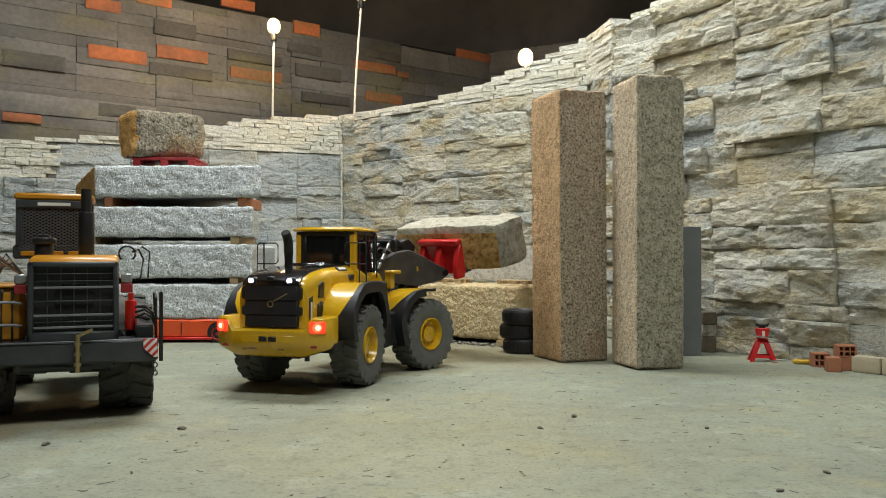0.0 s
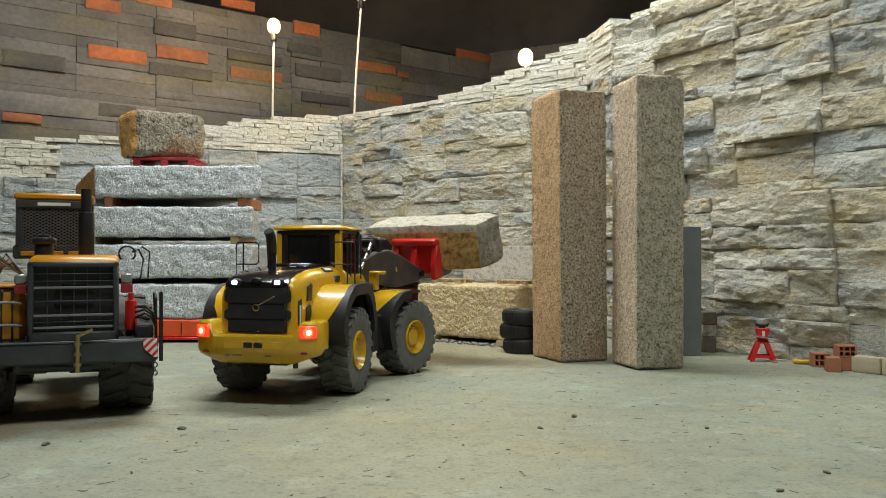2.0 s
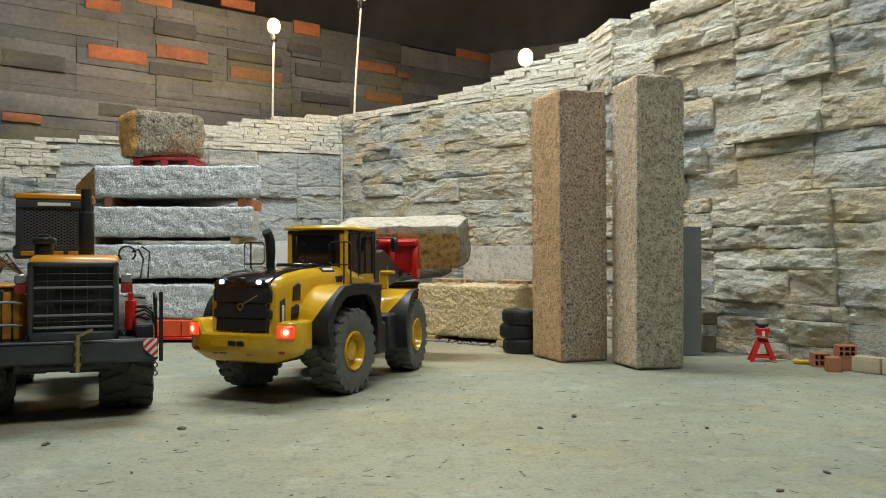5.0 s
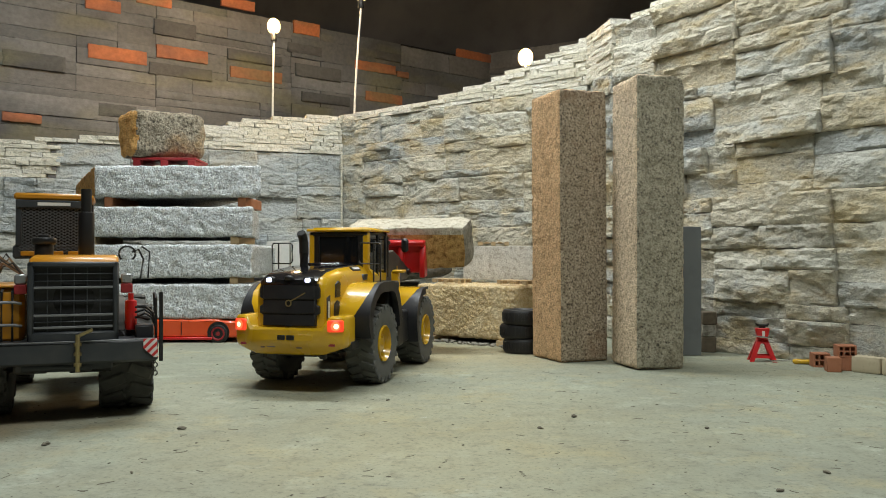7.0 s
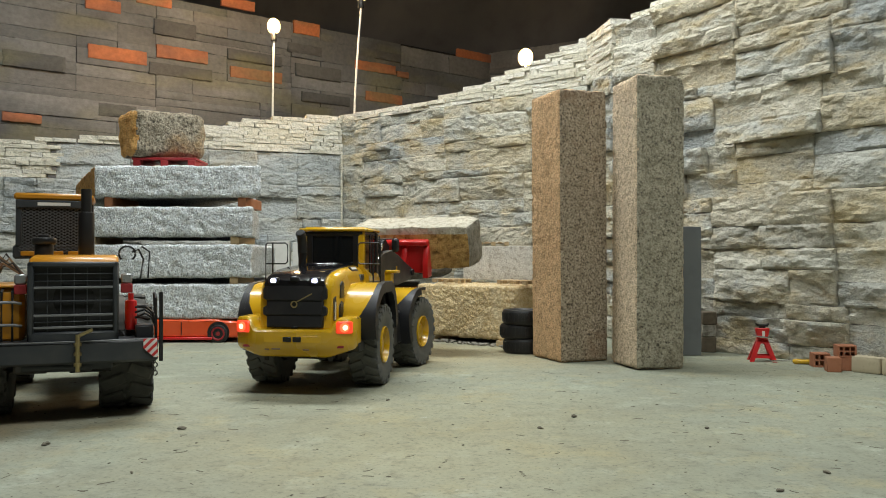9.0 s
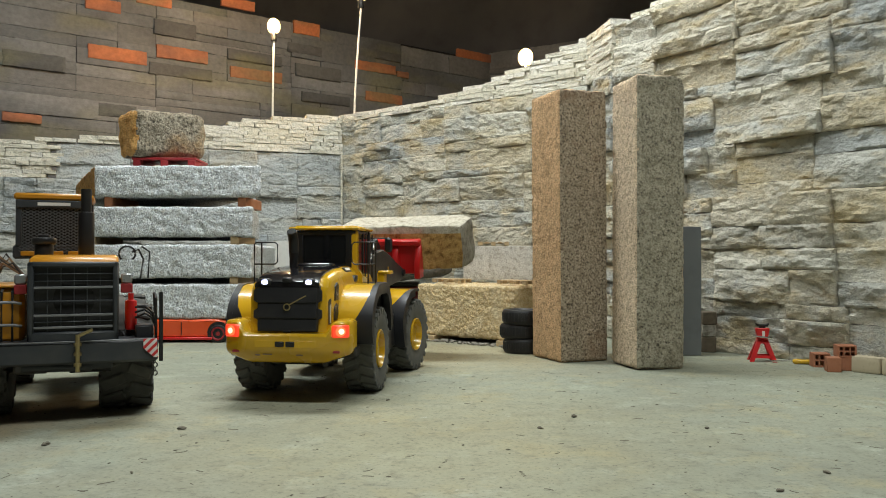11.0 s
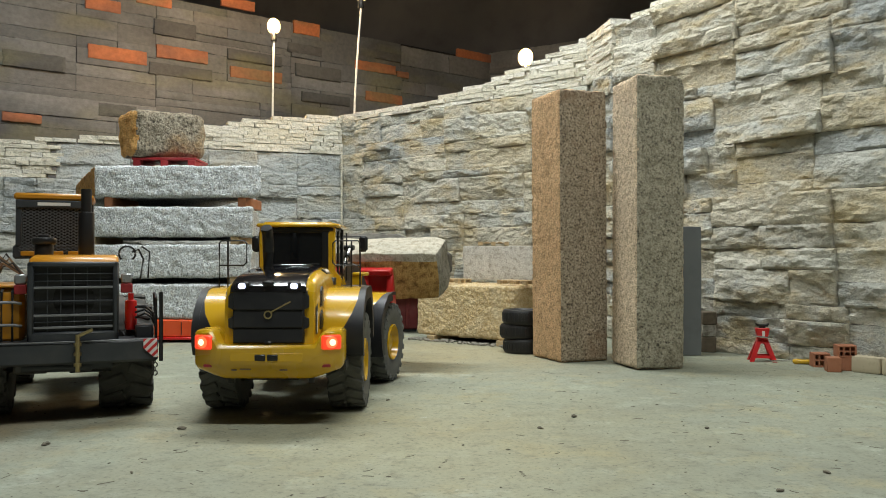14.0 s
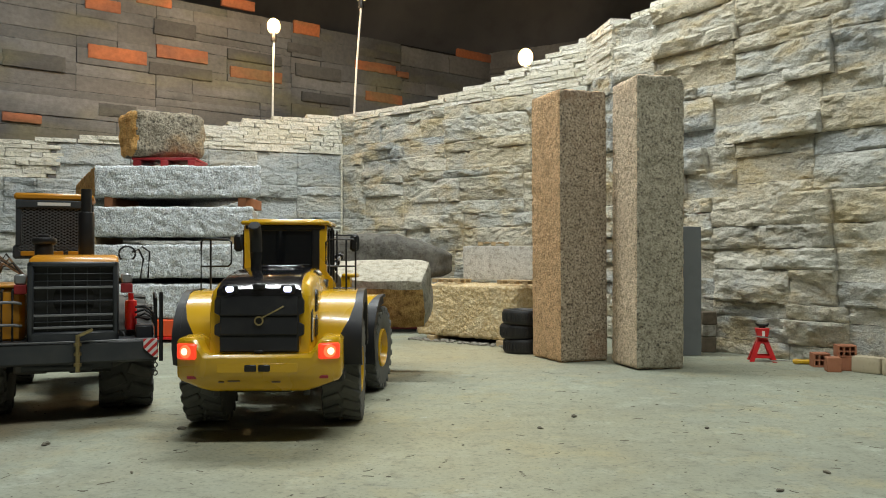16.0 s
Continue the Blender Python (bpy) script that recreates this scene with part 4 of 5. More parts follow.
def yellow_loader():
    L = thing("wheel_loader", pose(-0.2186, 1.3363, 0, 0, 0, 74.3), "yellow and charcoal model wheel loader carrying a stone block", "wheel loader")
    # engine hood
    sec = lambda x, wb, zs, ws, wt, zt: (x, [(wb, 0.100), (wb, zs - 0.014), (ws + 0.0012, zs - 0.004), (ws - 0.001, zs + 0.003), (wt + 0.003, zt - 0.003), (wt - 0.002, zt)])
    part("hood", loft([sec(-0.1335, 0.0535, 0.152, 0.052, 0.046, 0.166), sec(-0.1325, 0.055, 0.156, 0.0535, 0.0455, 0.17), sec(-0.124, 0.056, 0.167, 0.0545, 0.045, 0.1776), sec(-0.1, 0.057, 0.174, 0.0545, 0.044, 0.1845),
                       sec(-0.055, 0.058, 0.1779, 0.0545, 0.043, 0.1901), sec(0, 0.0585, 0.1806, 0.054, 0.042, 0.1924), sec(0.064, 0.0585, 0.1812, 0.053, 0.042, 0.1928)]), YELLOW, L, "yellow engine hood")
    top = lambda x, w, z, d=0.004: (x, [(w, z - d), (w, z - 0.001), (w - 0.003, z + 0.0006)])
    part("hood_top", loft([top(-0.1395, 0.0465, 0.1675, 0.0025), top(-0.1388, 0.0462, 0.1723, 0.008), top(-0.132, 0.0455, 0.1766, 0.01), top(-0.12, 0.045, 0.1819), top(-0.098, 0.044, 0.1868), top(-0.055, 0.043, 0.1916), top(0, 0.042, 0.1939), top(0.036, 0.0415, 0.1943)]), GLOSSBLACK, L, "glossy black hood top")
    part("hood_hatch", box((0.016, 0, 0.1945), (0.056, 0.062, 0.006), 0.0025), GLOSSBLACK, L)
    g = part("rear_grille", prism([(w * q, z) for q, row in ((1, 1), (-1, -1)) for z, w in ((0.103, 0.0434), (0.1195, 0.0434), (0.1222, 0.0492), (0.1325, 0.0492), (0.1355, 0.0434), (0.1432, 0.0434), (0.1462, 0.0492), (0.1600, 0.0492), (0.1630, 0.0470), (0.1668, 0.0470))[::row]], -0.1382, -0.131, 0.0006, "yz"), CHARCOAL, L, "charcoal rear grille with notched sides")
    for z0, z1 in ((0.104, 0.1208), (0.1222, 0.1424), (0.1438, 0.1660)):
        part("grille_slat", prism([(-0.1408, z0), (-0.137, z0), (-0.137, z1), (-0.1392, z1)], -0.0425, 0.0425, 0.0006), CHARCOAL, g)
    part("badge", lathe([(0.0052, -0.001), (0.0052, 0.001), (0.0036, 0.001), (0.0036, -0.001)], 20, "y"), BRASS, g, "dull ring badge", pose(-0.1408, 0, 0.1375, 0, 0, 90))
    part("badge_bar", box((-0.1402, -0.0150, 0.1470), (0.0014, 0.028, 0.0018), 0.0002, pose(0, 0, 0, -28, 0, 0)), BRASS, g)
    part("latch", box((-0.1395, 0, 0.1035), (0.004, 0.010, 0.003), 0.0008), BLACK, g)
    for s in (-1, 1):
        wl = part("work_light", box((-0.1385, s * 0.0317, 0.1725), (0.006, 0.017, 0.010), 0.002), BLACK, L)
        part("lens", box((-0.1417, s * 0.0317, 0.1725), (0.002, 0.0085, 0.0064), 0.0016), WORKLAMP, wl, "lit white lens")
        for z0, z1, lean in ((0.116, 0.1405, 0.0), (0.1445, 0.1705, 0.004)):
            v = part("side_vent", prism([(-0.101 + lean, z0), (-0.082 + lean, z0), (-0.080 + lean, z1 - 0.003), (-0.088 + lean, z1), (-0.099 + lean, z1 - 0.006)], *sorted((s * 0.050, s * 0.0585)), 0.0006), CHARCOAL, L, "dark slatted side vent")
            for k in range(5):
                part("vent_slat", box((-0.0905 + lean, s * 0.0587, z0 + 0.003 + k * 0.0042), (0.018, 0.0014, 0.0012), 0), BLACK, v)
        part("model_label", prism([(-0.126, 0.112), (-0.113, 0.112), (-0.113, 0.150), (-0.126, 0.146)], *sorted((s * 0.050, s * 0.0568)), 0.0006), CHARCOAL, L, "dark model label with pale lettering bar")
        part("lettering_bar", box((-0.1195, s * 0.0569, 0.127), (0.0050, 0.0008, 0.026), 0), WHITE, L, "pale lettering bar")
        part("name_plate", box((0.012, s * 0.0488, 0.1872), (0.036, 0.003, 0.0095), 0.0006, pose(0, 0, 0, s * 42, 0, 0)), CHARCOAL, L)
        part("name_bar", box((0.012, s * 0.0500, 0.1884), (0.028, 0.001, 0.0042), 0, pose(0, 0, 0, s * 42, 0, 0)), WHITE, L, "pale lettering bar")
        # black panel paints the shade in the hood's side opening
        part("side_hatch", prism([(0.024, 0.168), (0.042, 0.168), (0.047, 0.178), (0.027, 0.178)], *sorted((s * 0.050, s * 0.0592)), 0.0008), BLACK, L, "black panel for the shade of the side opening")
    part("camera_knob", box((-0.139, 0, 0.1755), (0.008, 0.014, 0.007), 0.002), BLACK, L)
    # counterweight
    cw = [(-0.0905, 0.1185), (-0.0905, 0.072), (-0.052, 0.0595), (0.052, 0.0595), (0.0905, 0.072), (0.0905, 0.1185), (0.0685, 0.1195), (0.057, 0.101), (-0.057, 0.101), (-0.0685, 0.1195)]
    weight = prism(cw, -0.150, -0.094, 0.0035, "yz")
    for co, no in (((0, 0.062, 0), (0, 1, 0)), ((0, -0.062, 0), (0, 1, 0)), ((0, 0, 0.080), (0, 0, 1))):
        bmesh.ops.bisect_plane(weight, geom=weight.verts[:] + weight.edges[:] + weight.faces[:], plane_co=co, plane_no=no)
    for v in weight.verts:
        if v.co.x < -0.12:
            v.co.x += 0.42 * max(0.0, abs(v.co.y) - 0.062) + 0.5 * max(0.0, 0.080 - v.co.z)
    part("counterweight", weight, YELLOW, L, "yellow rear counterweight with scuffs")
    part("rear_recess", box((-0.1496, 0, 0.0865), (0.0014, 0.088, 0.0105), 0.0006), YELLOW, L)
    for y in (-0.0075, 0.0075):
        part("tow_slot", box((-0.1503, y, 0.0865), (0.003, 0.013, 0.0075), 0.001), BLACK, L)
    for y, z, w in ((-0.02, 0.071, 0.010), (0.026, 0.072, 0.014), (0.040, 0.071, 0.007), (0.070, 0.085, 0.006)):
        part("scuff", box((-0.1455 + 0.42 * max(0, abs(y) - 0.062), y, z), (0.003, w, 0.0022), 0.0008), DULLWOOD, L)
    for s in (-1, 1):
        tl = part("tail_light", box((0, 0, 0), (0.010, 0.0245, 0.0175), 0.002), TAIL, L, "lit red tail light", pose(-0.1418, s * 0.0768, 0.1045, 0, 0, -s * 22))
        part("lamp_glow", cyl((-0.0050, 0, 0), 0.0072, 0.0010, "x", 20, 0.0003), TAILGLOW, tl)
        part("lamp_core", cyl((-0.0056, s * 0.001, 0), 0.0040, 0.0012, "x", 16, 0.0004), TAILCORE, tl)
        part("under_guard", box((-0.098, s * 0.083, 0.072), (0.034, 0.018, 0.014), 0.002), BLACK, L)
        part("reflector", box((-0.1452, s * 0.072, 0.0760), (0.0016, 0.010, 0.0035), 0.0004), DARKRED, L, "small dull red reflector")
        part("tow_pin", cyl((-0.12, s * 0.05, 0.062), 0.004, 0.02, "z", 10), BLACK, L)
    part("chassis", join(box((-0.01, 0, 0.078), (0.20, 0.07, 0.05), 0.004), box((0.08, 0, 0.10), (0.09, 0.085, 0.05), 0.004)), CHARCOAL, L)
    part("rear_axle", cyl((0, 0, R), 0.016, 0.15, "y", 16), CHARCOAL, L)
    # mudguards
    for s in (-1, 1):
        rear = [(-0.080, 0.080, 0.068), (-0.087, 0.100, 0.074), (-0.086, 0.116, 0.085), (-0.078, 0.134, 0.095), (-0.062, 0.150, 0.1005), (-0.040, 0.1625, 0.1015), (-0.020, 0.1655, 0.1015),
                (0.034, 0.1655, 0.100), (0.050, 0.159, 0.090), (0.066, 0.142, 0.070), (0.078, 0.115, 0.058), (0.082, 0.092, 0.057)]
        part("mudguard", guard([(x, z, 0.050, y) for x, z, y in rear], s, 0.004), YELLOW, L, "yellow rear mudguard")
        part("mudguard_edge", join(guard([(x, z + 0.0006, y, 0.107) for x, z, y in rear], s, 0.005), guard([(x, z + 0.0012, 0.1015, 0.1105) for x, z, y in rear], s, 0.017)), CHARCOAL, L, "charcoal mudguard edge")
        part("step_box", box((0.094, s * 0.080, 0.076), (0.036, 0.046, 0.052), 0.004), BLACK, L)
        part("side_plate", prism([(0.035, 0.105), (0.105, 0.105), (0.112, 0.165), (0.05, 0.165)], *sorted((s * 0.056, s * 0.095)), 0.003), CHARCOAL, L)
    # cab
    cab = part("cab", box((0.132, 0, 0.165), (0.108, 0.108, 0.035), 0.003), YELLOW, L, "yellow cab with dark windows", pose(-0.024, 0, -0.0015))
    for x in (0.087, 0.182):
        for s in (-1, 1):
            part("post", box((x, s * 0.050, 0.2165), (0.011, 0.011, 0.072), 0.0015), YELLOW if x < 0.1 else BLACK, cab)
    part("roof", join(box((0.133, 0, 0.2555), (0.113, 0.118, 0.0055), 0.002), box((0.132, 0, 0.2580), (0.098, 0.100, 0.005), 0.002)), YELLOW, cab, "yellow cab roof")
    part("roof_lining", box((0.132, 0, 0.2495), (0.104, 0.106, 0.005), 0.001), BLACK, cab)
    part("rear_window", box((0.0855, 0, 0.215), (0.003, 0.088, 0.068), 0.001), GLASS, cab)
    part("front_window", box((0.1835, 0, 0.215), (0.003, 0.088, 0.068), 0.001), GLASS, cab)
    for s in (-1, 1):
        part("side_window", box((0.134, s * 0.0515, 0.213), (0.084, 0.003, 0.070), 0.001), GLASS, cab)
        part("door_bar", box((0.135, s * 0.0535, 0.213), (0.004, 0.002, 0.072), 0.0005), BLACK, cab)
    part("window_frame", join(box((0.083, 0, 0.2475), (0.004, 0.096, 0.006), 0.001), *[box((0.083, q * 0.041, 0.214), (0.004, 0.010, 0.068), 0.001) for q in (-1, 1)]), BLACK, cab)
    part("cab_flare", loft([(0.082, [(0.0640, 0.150), (0.0640, 0.178), (0.0540, 0.192)]), (0.130, [(0.0640, 0.150), (0.0640, 0.172), (0.0540, 0.180)])]), YELLOW, cab)
    part("driver_seat", join(box((0.12, 0, 0.192), (0.035, 0.036, 0.014), 0.004), box((0.102, 0, 0.213), (0.010, 0.036, 0.046), 0.004)), CABDARK, cab)
    part("dashboard", box((0.168, 0, 0.195), (0.016, 0.06, 0.02), 0.003), CABDARK, cab)
    part("exhaust", tube([(-0.037, 0.022, 0.184), (-0.037, 0.022, 0.214), (-0.038, 0.022, 0.229), (-0.041, 0.0222, 0.239), (-0.047, 0.0225, 0.246)], 0.0076, 14), BLACK, L, "matt black curved exhaust pipe")
    # dark disc paints the shade inside the open pipe end
    part("pipe_mouth", tube([(-0.0469, 0.0225, 0.2459), (-0.0477, 0.0225, 0.2468)], 0.0069, 14), CABDARK, L, "dark disc for the shade inside the pipe")
    # ladders and rails
    def rail(pts):
        return tube(pts, 0.0013, 6)
    for s in (-1, 1):
        yo, yi = s * 0.098, s * 0.060
        part("handrail", join(rail([(0, yo, 0.166), (0, yo, 0.227), (0, yo - s * 0.003, 0.2305), (0, yi + s * 0.004, 0.2305), (0, yi, 0.227), (0, yi, 0.200), (0, yi + s * 0.004, 0.196), (0, yo, 0.196)]),
                              rail([(0, s * 0.086, 0.166), (0, s * 0.086, 0.2305)])), BLACK, L, "thin black handrail")
        mirror = part("mirror", box((0.172, s * 0.086, 0.2285), (0.008, 0.014, 0.026), 0.004), BLACK, L, "black rear-view mirror")
        part("mirror_arm", rail([(0.160, s * 0.056, 0.240), (0.170, s * 0.082, 0.240)]), BLACK, mirror)
        for x in (0.090, 0.145):
            part("cab_rail", rail([(x, s * 0.062, 0.17), (x, s * 0.062, 0.245)]), BLACK, L)
    # front half: origin at the pivot
    F = part("front_frame", join(box((0.05, 0, 0.105), (0.13, 0.070, 0.05), 0.004), prism([(-0.005, 0.10), (0.075, 0.10), (0.085, 0.135), (0.055, 0.178), (0.03, 0.178), (0.0, 0.14)], -0.045, 0.045, 0.003)), YELLOW, L, "yellow front frame", pose(BASE / 2, 0, 0))
    part("axle_housing", cyl((BASE / 2, 0, R), 0.018, 0.15, "y", 16), CHARCOAL, F)
    part("pivot_joint", cyl((0, 0, 0.10), 0.016, 0.09, "z", 16), CHARCOAL, F)
    for s in (-1, 1):
        ax = BASE / 2
        fore = [(ax - 0.076, 0.048, 0.057), (ax - 0.083, 0.070, 0.058), (ax - 0.086, 0.092, 0.061), (ax - 0.081, 0.110, 0.076), (ax - 0.066, 0.130, 0.092), (ax - 0.046, 0.1440, 0.100), (ax - 0.022, 0.148, 0.1015), (ax + 0.012, 0.148, 0.1015)]
        part("front_mudguard", guard([(x, z, 0.046, y) for x, z, y in fore], s, 0.004, ax), YELLOW, F, "yellow front mudguard")
        part("front_mudguard_edge", join(guard([(x, z + 0.0006, y, 0.107) for x, z, y in fore], s, 0.005, ax), guard([(x, z + 0.0012, 0.1015, 0.1105) for x, z, y in fore[:-1]], s, 0.014, ax)), CHARCOAL, F, "charcoal mudguard edge")
        part("lamp_bracket", join(box((0.060, s * 0.064, 0.165), (0.014, 0.014, 0.030), 0.002), box((0.062, s * 0.07, 0.180), (0.024, 0.022, 0.006), 0.002)), YELLOW, F)
        part("inner_plate", box((0.03, s * 0.07, 0.08), (0.05, 0.045, 0.06), 0.004), CHARCOAL, F)
    for s in (-1, 1):
        w1 = wheel_parts(L, pose(0, s * 0.084, R), R, 0.048, s, YELLOW, rubber=GREY_RUBBER)
        w1.name = "rear_wheel"
        w2 = wheel_parts(L, pose(BASE, s * 0.084, R), R, 0.048, s, YELLOW, rubber=GREY_RUBBER)
        w2.name = "front_wheel"
        REAR.append(w1)
        FRONT.append((w2, s))
    # lift arms: origin at their pivot, x towards the pin
    arms = []
    for s in (-1, 1):
        lo, hi = sorted((s * 0.022, s * 0.034))
        arms.append(prism([(-0.012, -0.010), (0.0, -0.014), (0.06, -0.012), (0.12, -0.022), (0.19, -0.016), (0.207, -0.008), (0.207, 0.006), (0.17, 0.020), (0.135, 0.036), (0.095, 0.050), (0.055, 0.047), (0.02, 0.034), (-0.008, 0.016)], lo, hi, 0.002))
    A = part("lift_arm", join(*arms), ARMGREY, L, "dusty charcoal lift arms")
    part("cross_tube", cyl((0.095, 0, 0.008), 0.012, 0.05, "y", 16), CHARCOAL, A)
    part("tilt_lever", prism([(0.100, 0.01), (0.125, 0.01), (0.142, 0.055), (0.122, 0.072), (0.092, 0.066)], -0.010, 0.010, 0.003), BLACK, A)
    part("tilt_cylinder", tube([(-0.005, 0, 0.022), (0.055, 0, 0.046)], 0.009, 12), CHARCOAL, A)
    for y in (-0.039, 0.039):
        part("piston_rod", tube([(-0.012, y, 0.002), (0.034, y, 0.066)], 0.0034, 10), CHROME, A, "bright chrome piston rod")
        part("rod_collar", join(*[tube([(0.046 * k - 0.012, y, 0.002 + 0.064 * k), (0.046 * k - 0.009, y, 0.006 + 0.064 * k)], 0.0052, 10) for k in (0.2, 0.45, 0.7, 0.97)]), BLACK, A)
    part("cross_pin", cyl((0.036, 0, 0.067), 0.0045, 0.088, "y", 12), BLACK, A)
    part("lever_head", prism([(0.036, 0.060), (0.050, 0.078), (0.072, 0.080), (0.098, 0.064), (0.100, 0.050), (0.060, 0.056)], -0.016, 0.016, 0.004), BLACK, A)
    for s in (-1, 1):
        part("hydraulic_hose", tube([(0.0, s * 0.012, 0.03), (0.03, s * 0.014, 0.062), (0.07, s * 0.013, 0.074), (0.10, s * 0.012, 0.060)], 0.003, 8), BLACK, A)
        part("lift_piston", tube([(0.02, s * 0.014, -0.05), (0.11, s * 0.014, -0.012)], 0.0065, 10), CHARCOAL, A)
        part("pin_cap", cyl((0.198, s * 0.036, -0.001), 0.007, 0.004, "y", 14), BLACK, A)
        part("arm_sticker", box((0.115, s * 0.0345, 0.012), (0.004, 0.0008, 0.009), 0), YELLOW, A, "small yellow sticker")
    # fork carriage: origin at its pin
    K = part("fork_carriage", join(box((0.020, -0.018, 0.027), (0.010, 0.106, 0.070), 0.003), box((0.016, -0.018, 0.058), (0.018, 0.106, 0.012), 0.003)), RED, L, "red fork carriage")
    for y in (-0.066, -0.018, 0.026):
        part("carriage_rib", prism([(-0.008, -0.012), (0.018, -0.014), (0.018, 0.052), (0.012, 0.050), (-0.004, 0.016)], y - 0.006, y + 0.006, 0.0015), RED, K)
    for y in (-0.05, 0.05):
        part("fork", prism([(0.022, -0.012), (0.14, -0.008), (0.14, -0.005), (0.029, -0.003), (0.029, 0.02), (0.022, 0.02)], y - 0.009, y + 0.009, 0.0008), GREYSTEEL, K, "steel fork tine")
    return L, F, A, K


REAR, FRONT = [], []
GLASS = plain("dark_cab_glass", (0.008, 0.009, 0.010), 0.08, 0, 0.0)


def parked_loader():
    L = thing("wheel_loader", pose(-0.509, 1.128, 0, 0, 0, 112), "parked orange and dark grey model wheel loader", "wheel loader")
    r = 0.071
    part("hood", prism([(-0.118, 0.105), (0.06, 0.105), (0.06, 0.205), (-0.05, 0.211), (-0.112, 0.209), (-0.122, 0.200)], -0.0515, 0.0515, 0.004), ORANGE, L, "orange engine hood")
    fr = part("radiator_frame", join(box((-0.127, 0, 0.1985), (0.012, 0.104, 0.007), 0.002), box((-0.127, 0, 0.1085), (0.012, 0.104, 0.013), 0.002), *[box((-0.127, s * 0.0485, 0.153), (0.012, 0.007, 0.098), 0.002) for s in (-1, 1)]), GREYSTEEL, L, "dark grey radiator frame")
    part("radiator_back", box((-0.1235, 0, 0.153), (0.002, 0.092, 0.085), 0), BLACK, fr)
    part("fan_hub", cyl((-0.125, 0, 0.155), 0.024, 0.002, "x", 24), CABDARK, fr)
    for s in (0.070, 0.082, 0.094):
        part("side_rail", tube([(-0.112, s, 0.10), (-0.112, s, 0.165), (-0.09, s, 0.170)], 0.0016, 6), BLACK, L)
    for z, thick, skin in ((0.1205, 0.0030, BARSTEEL), (0.1275, 0.0012, GREYSTEEL), (0.1355, 0.0030, BARSTEEL), (0.1530, 0.0022, GREYSTEEL), (0.1700, 0.0030, BARSTEEL), (0.1780, 0.0012, GREYSTEEL), (0.1870, 0.0012, GREYSTEEL)):
        part("grille_bar", box((-0.1295, 0, z), (0.0025, 0.092, thick), 0.0005), skin, fr)
    for k in range(5):
        part("grille_bar", box((-0.1275, -0.030 + k * 0.015, 0.153), (0.002, 0.0011, 0.088), 0), GREYSTEEL, fr)
    part("counterweight", join(box((-0.105, 0, 0.089), (0.07, 0.198, 0.028), 0.003), box((-0.09, 0, 0.072), (0.05, 0.09, 0.014), 0.002)), GREYSTEEL, L, "dark grey steel counterweight beam")
    part("drain_tap", join(tube([(-0.144, -0.005, 0.066), (-0.144, -0.005, 0.112)], 0.0028), tube([(-0.144, -0.005, 0.110), (-0.146, -0.022, 0.118)], 0.0022), *[cyl((-0.144, -0.005, z), 0.0045, 0.004, "z", 8) for z in (0.075, 0.088, 0.1)]), BRASS, L, "brass drain tap")
    part("silencer", join(box((-0.095, 0.050, 0.068), (0.024, 0.040, 0.014), 0.003), cyl((-0.095, 0.014, 0.067), 0.006, 0.034, "y", 14)), DULLSTEEL, L, "dull grey silencer under the beam")
    part("drive_shaft", cyl((-0.085, -0.018, 0.066), 0.0085, 0.050, "y", 16, 0.001), BLACK, L)
    for k in range(4):
        ring = lathe([(0.0036, -0.0007), (0.0036, 0.0007), (0.0024, 0.0007), (0.0024, -0.0007)], 14, "y")
        part("chain_link", ring, DULLSTEEL, L, at=pose(-0.134, -0.0945 - 0.001 * (k % 2), 0.0745 - 0.0052 * k, 0, 0, 90 * (k % 2) + 20))
    part("beam_edge", box((-0.1405, 0, 0.1035), (0.002, 0.190, 0.0016), 0.0005), BARSTEEL, L, "worn upper edge of the beam")
    part("exhaust_stub", tube([(-0.11, 0.06, 0.070), (-0.11, -0.02, 0.068)], 0.006, 10), GREYSTEEL, L)
    for s in (-1, 1):
        wp = part("warning_plate", prism([(s * 0.081, 0.104), (s * 0.097, 0.104), (s * 0.099, 0.080), (s * 0.094, 0.080), (s * 0.081, 0.092)], -0.1425, -0.1405, 0.0003, "yz"), STRIPES, L, "red and white striped warning plate")
        lamp = part("tail_lamp", box((-0.105, s * 0.0615, 0.180), (0.012, 0.014, 0.013), 0.002), GREY_PANEL, L, "grey lamp housing")
        part("lens", box((-0.1055, s * 0.0615, 0.1675), (0.013, 0.0145, 0.012), 0.001), DARKRED, lamp, "unlit dark red lens")
        if s > 0:
            part("tank", box((-0.05, 0.084, 0.135), (0.10, 0.052, 0.070), 0.006), ORANGE, L)
            part("tank_lid", box((-0.05, 0.084, 0.1715), (0.106, 0.058, 0.004), 0.001), ORANGE, L)
            for q in (0.122, 0.150):
                part("tank_rail", tube([(-0.112, 0.060, q), (-0.116, 0.068, q + 0.002), (-0.116, 0.104, q + 0.002), (-0.108, 0.110, q)], 0.0018, 8), BARSTEEL, L)
        part("rail", join(tube([(-0.12, s * 0.097, 0.10), (-0.12, s * 0.097, 0.155), (-0.116, s * 0.096, 0.160), (-0.098, s * 0.096, 0.160), (-0.095, s * 0.096, 0.155), (-0.095, s * 0.096, 0.12)], 0.0018, 8)), BLACK, L, "black handrail")
        part("rail_post", box((-0.128, s * 0.103, 0.118), (0.004, 0.005, 0.09), 0.001), BLACK, L)
        lo, hi = sorted((s * 0.062, s * 0.086))
        band = arch(0.078, 0.081, 60, 150, lo, hi)
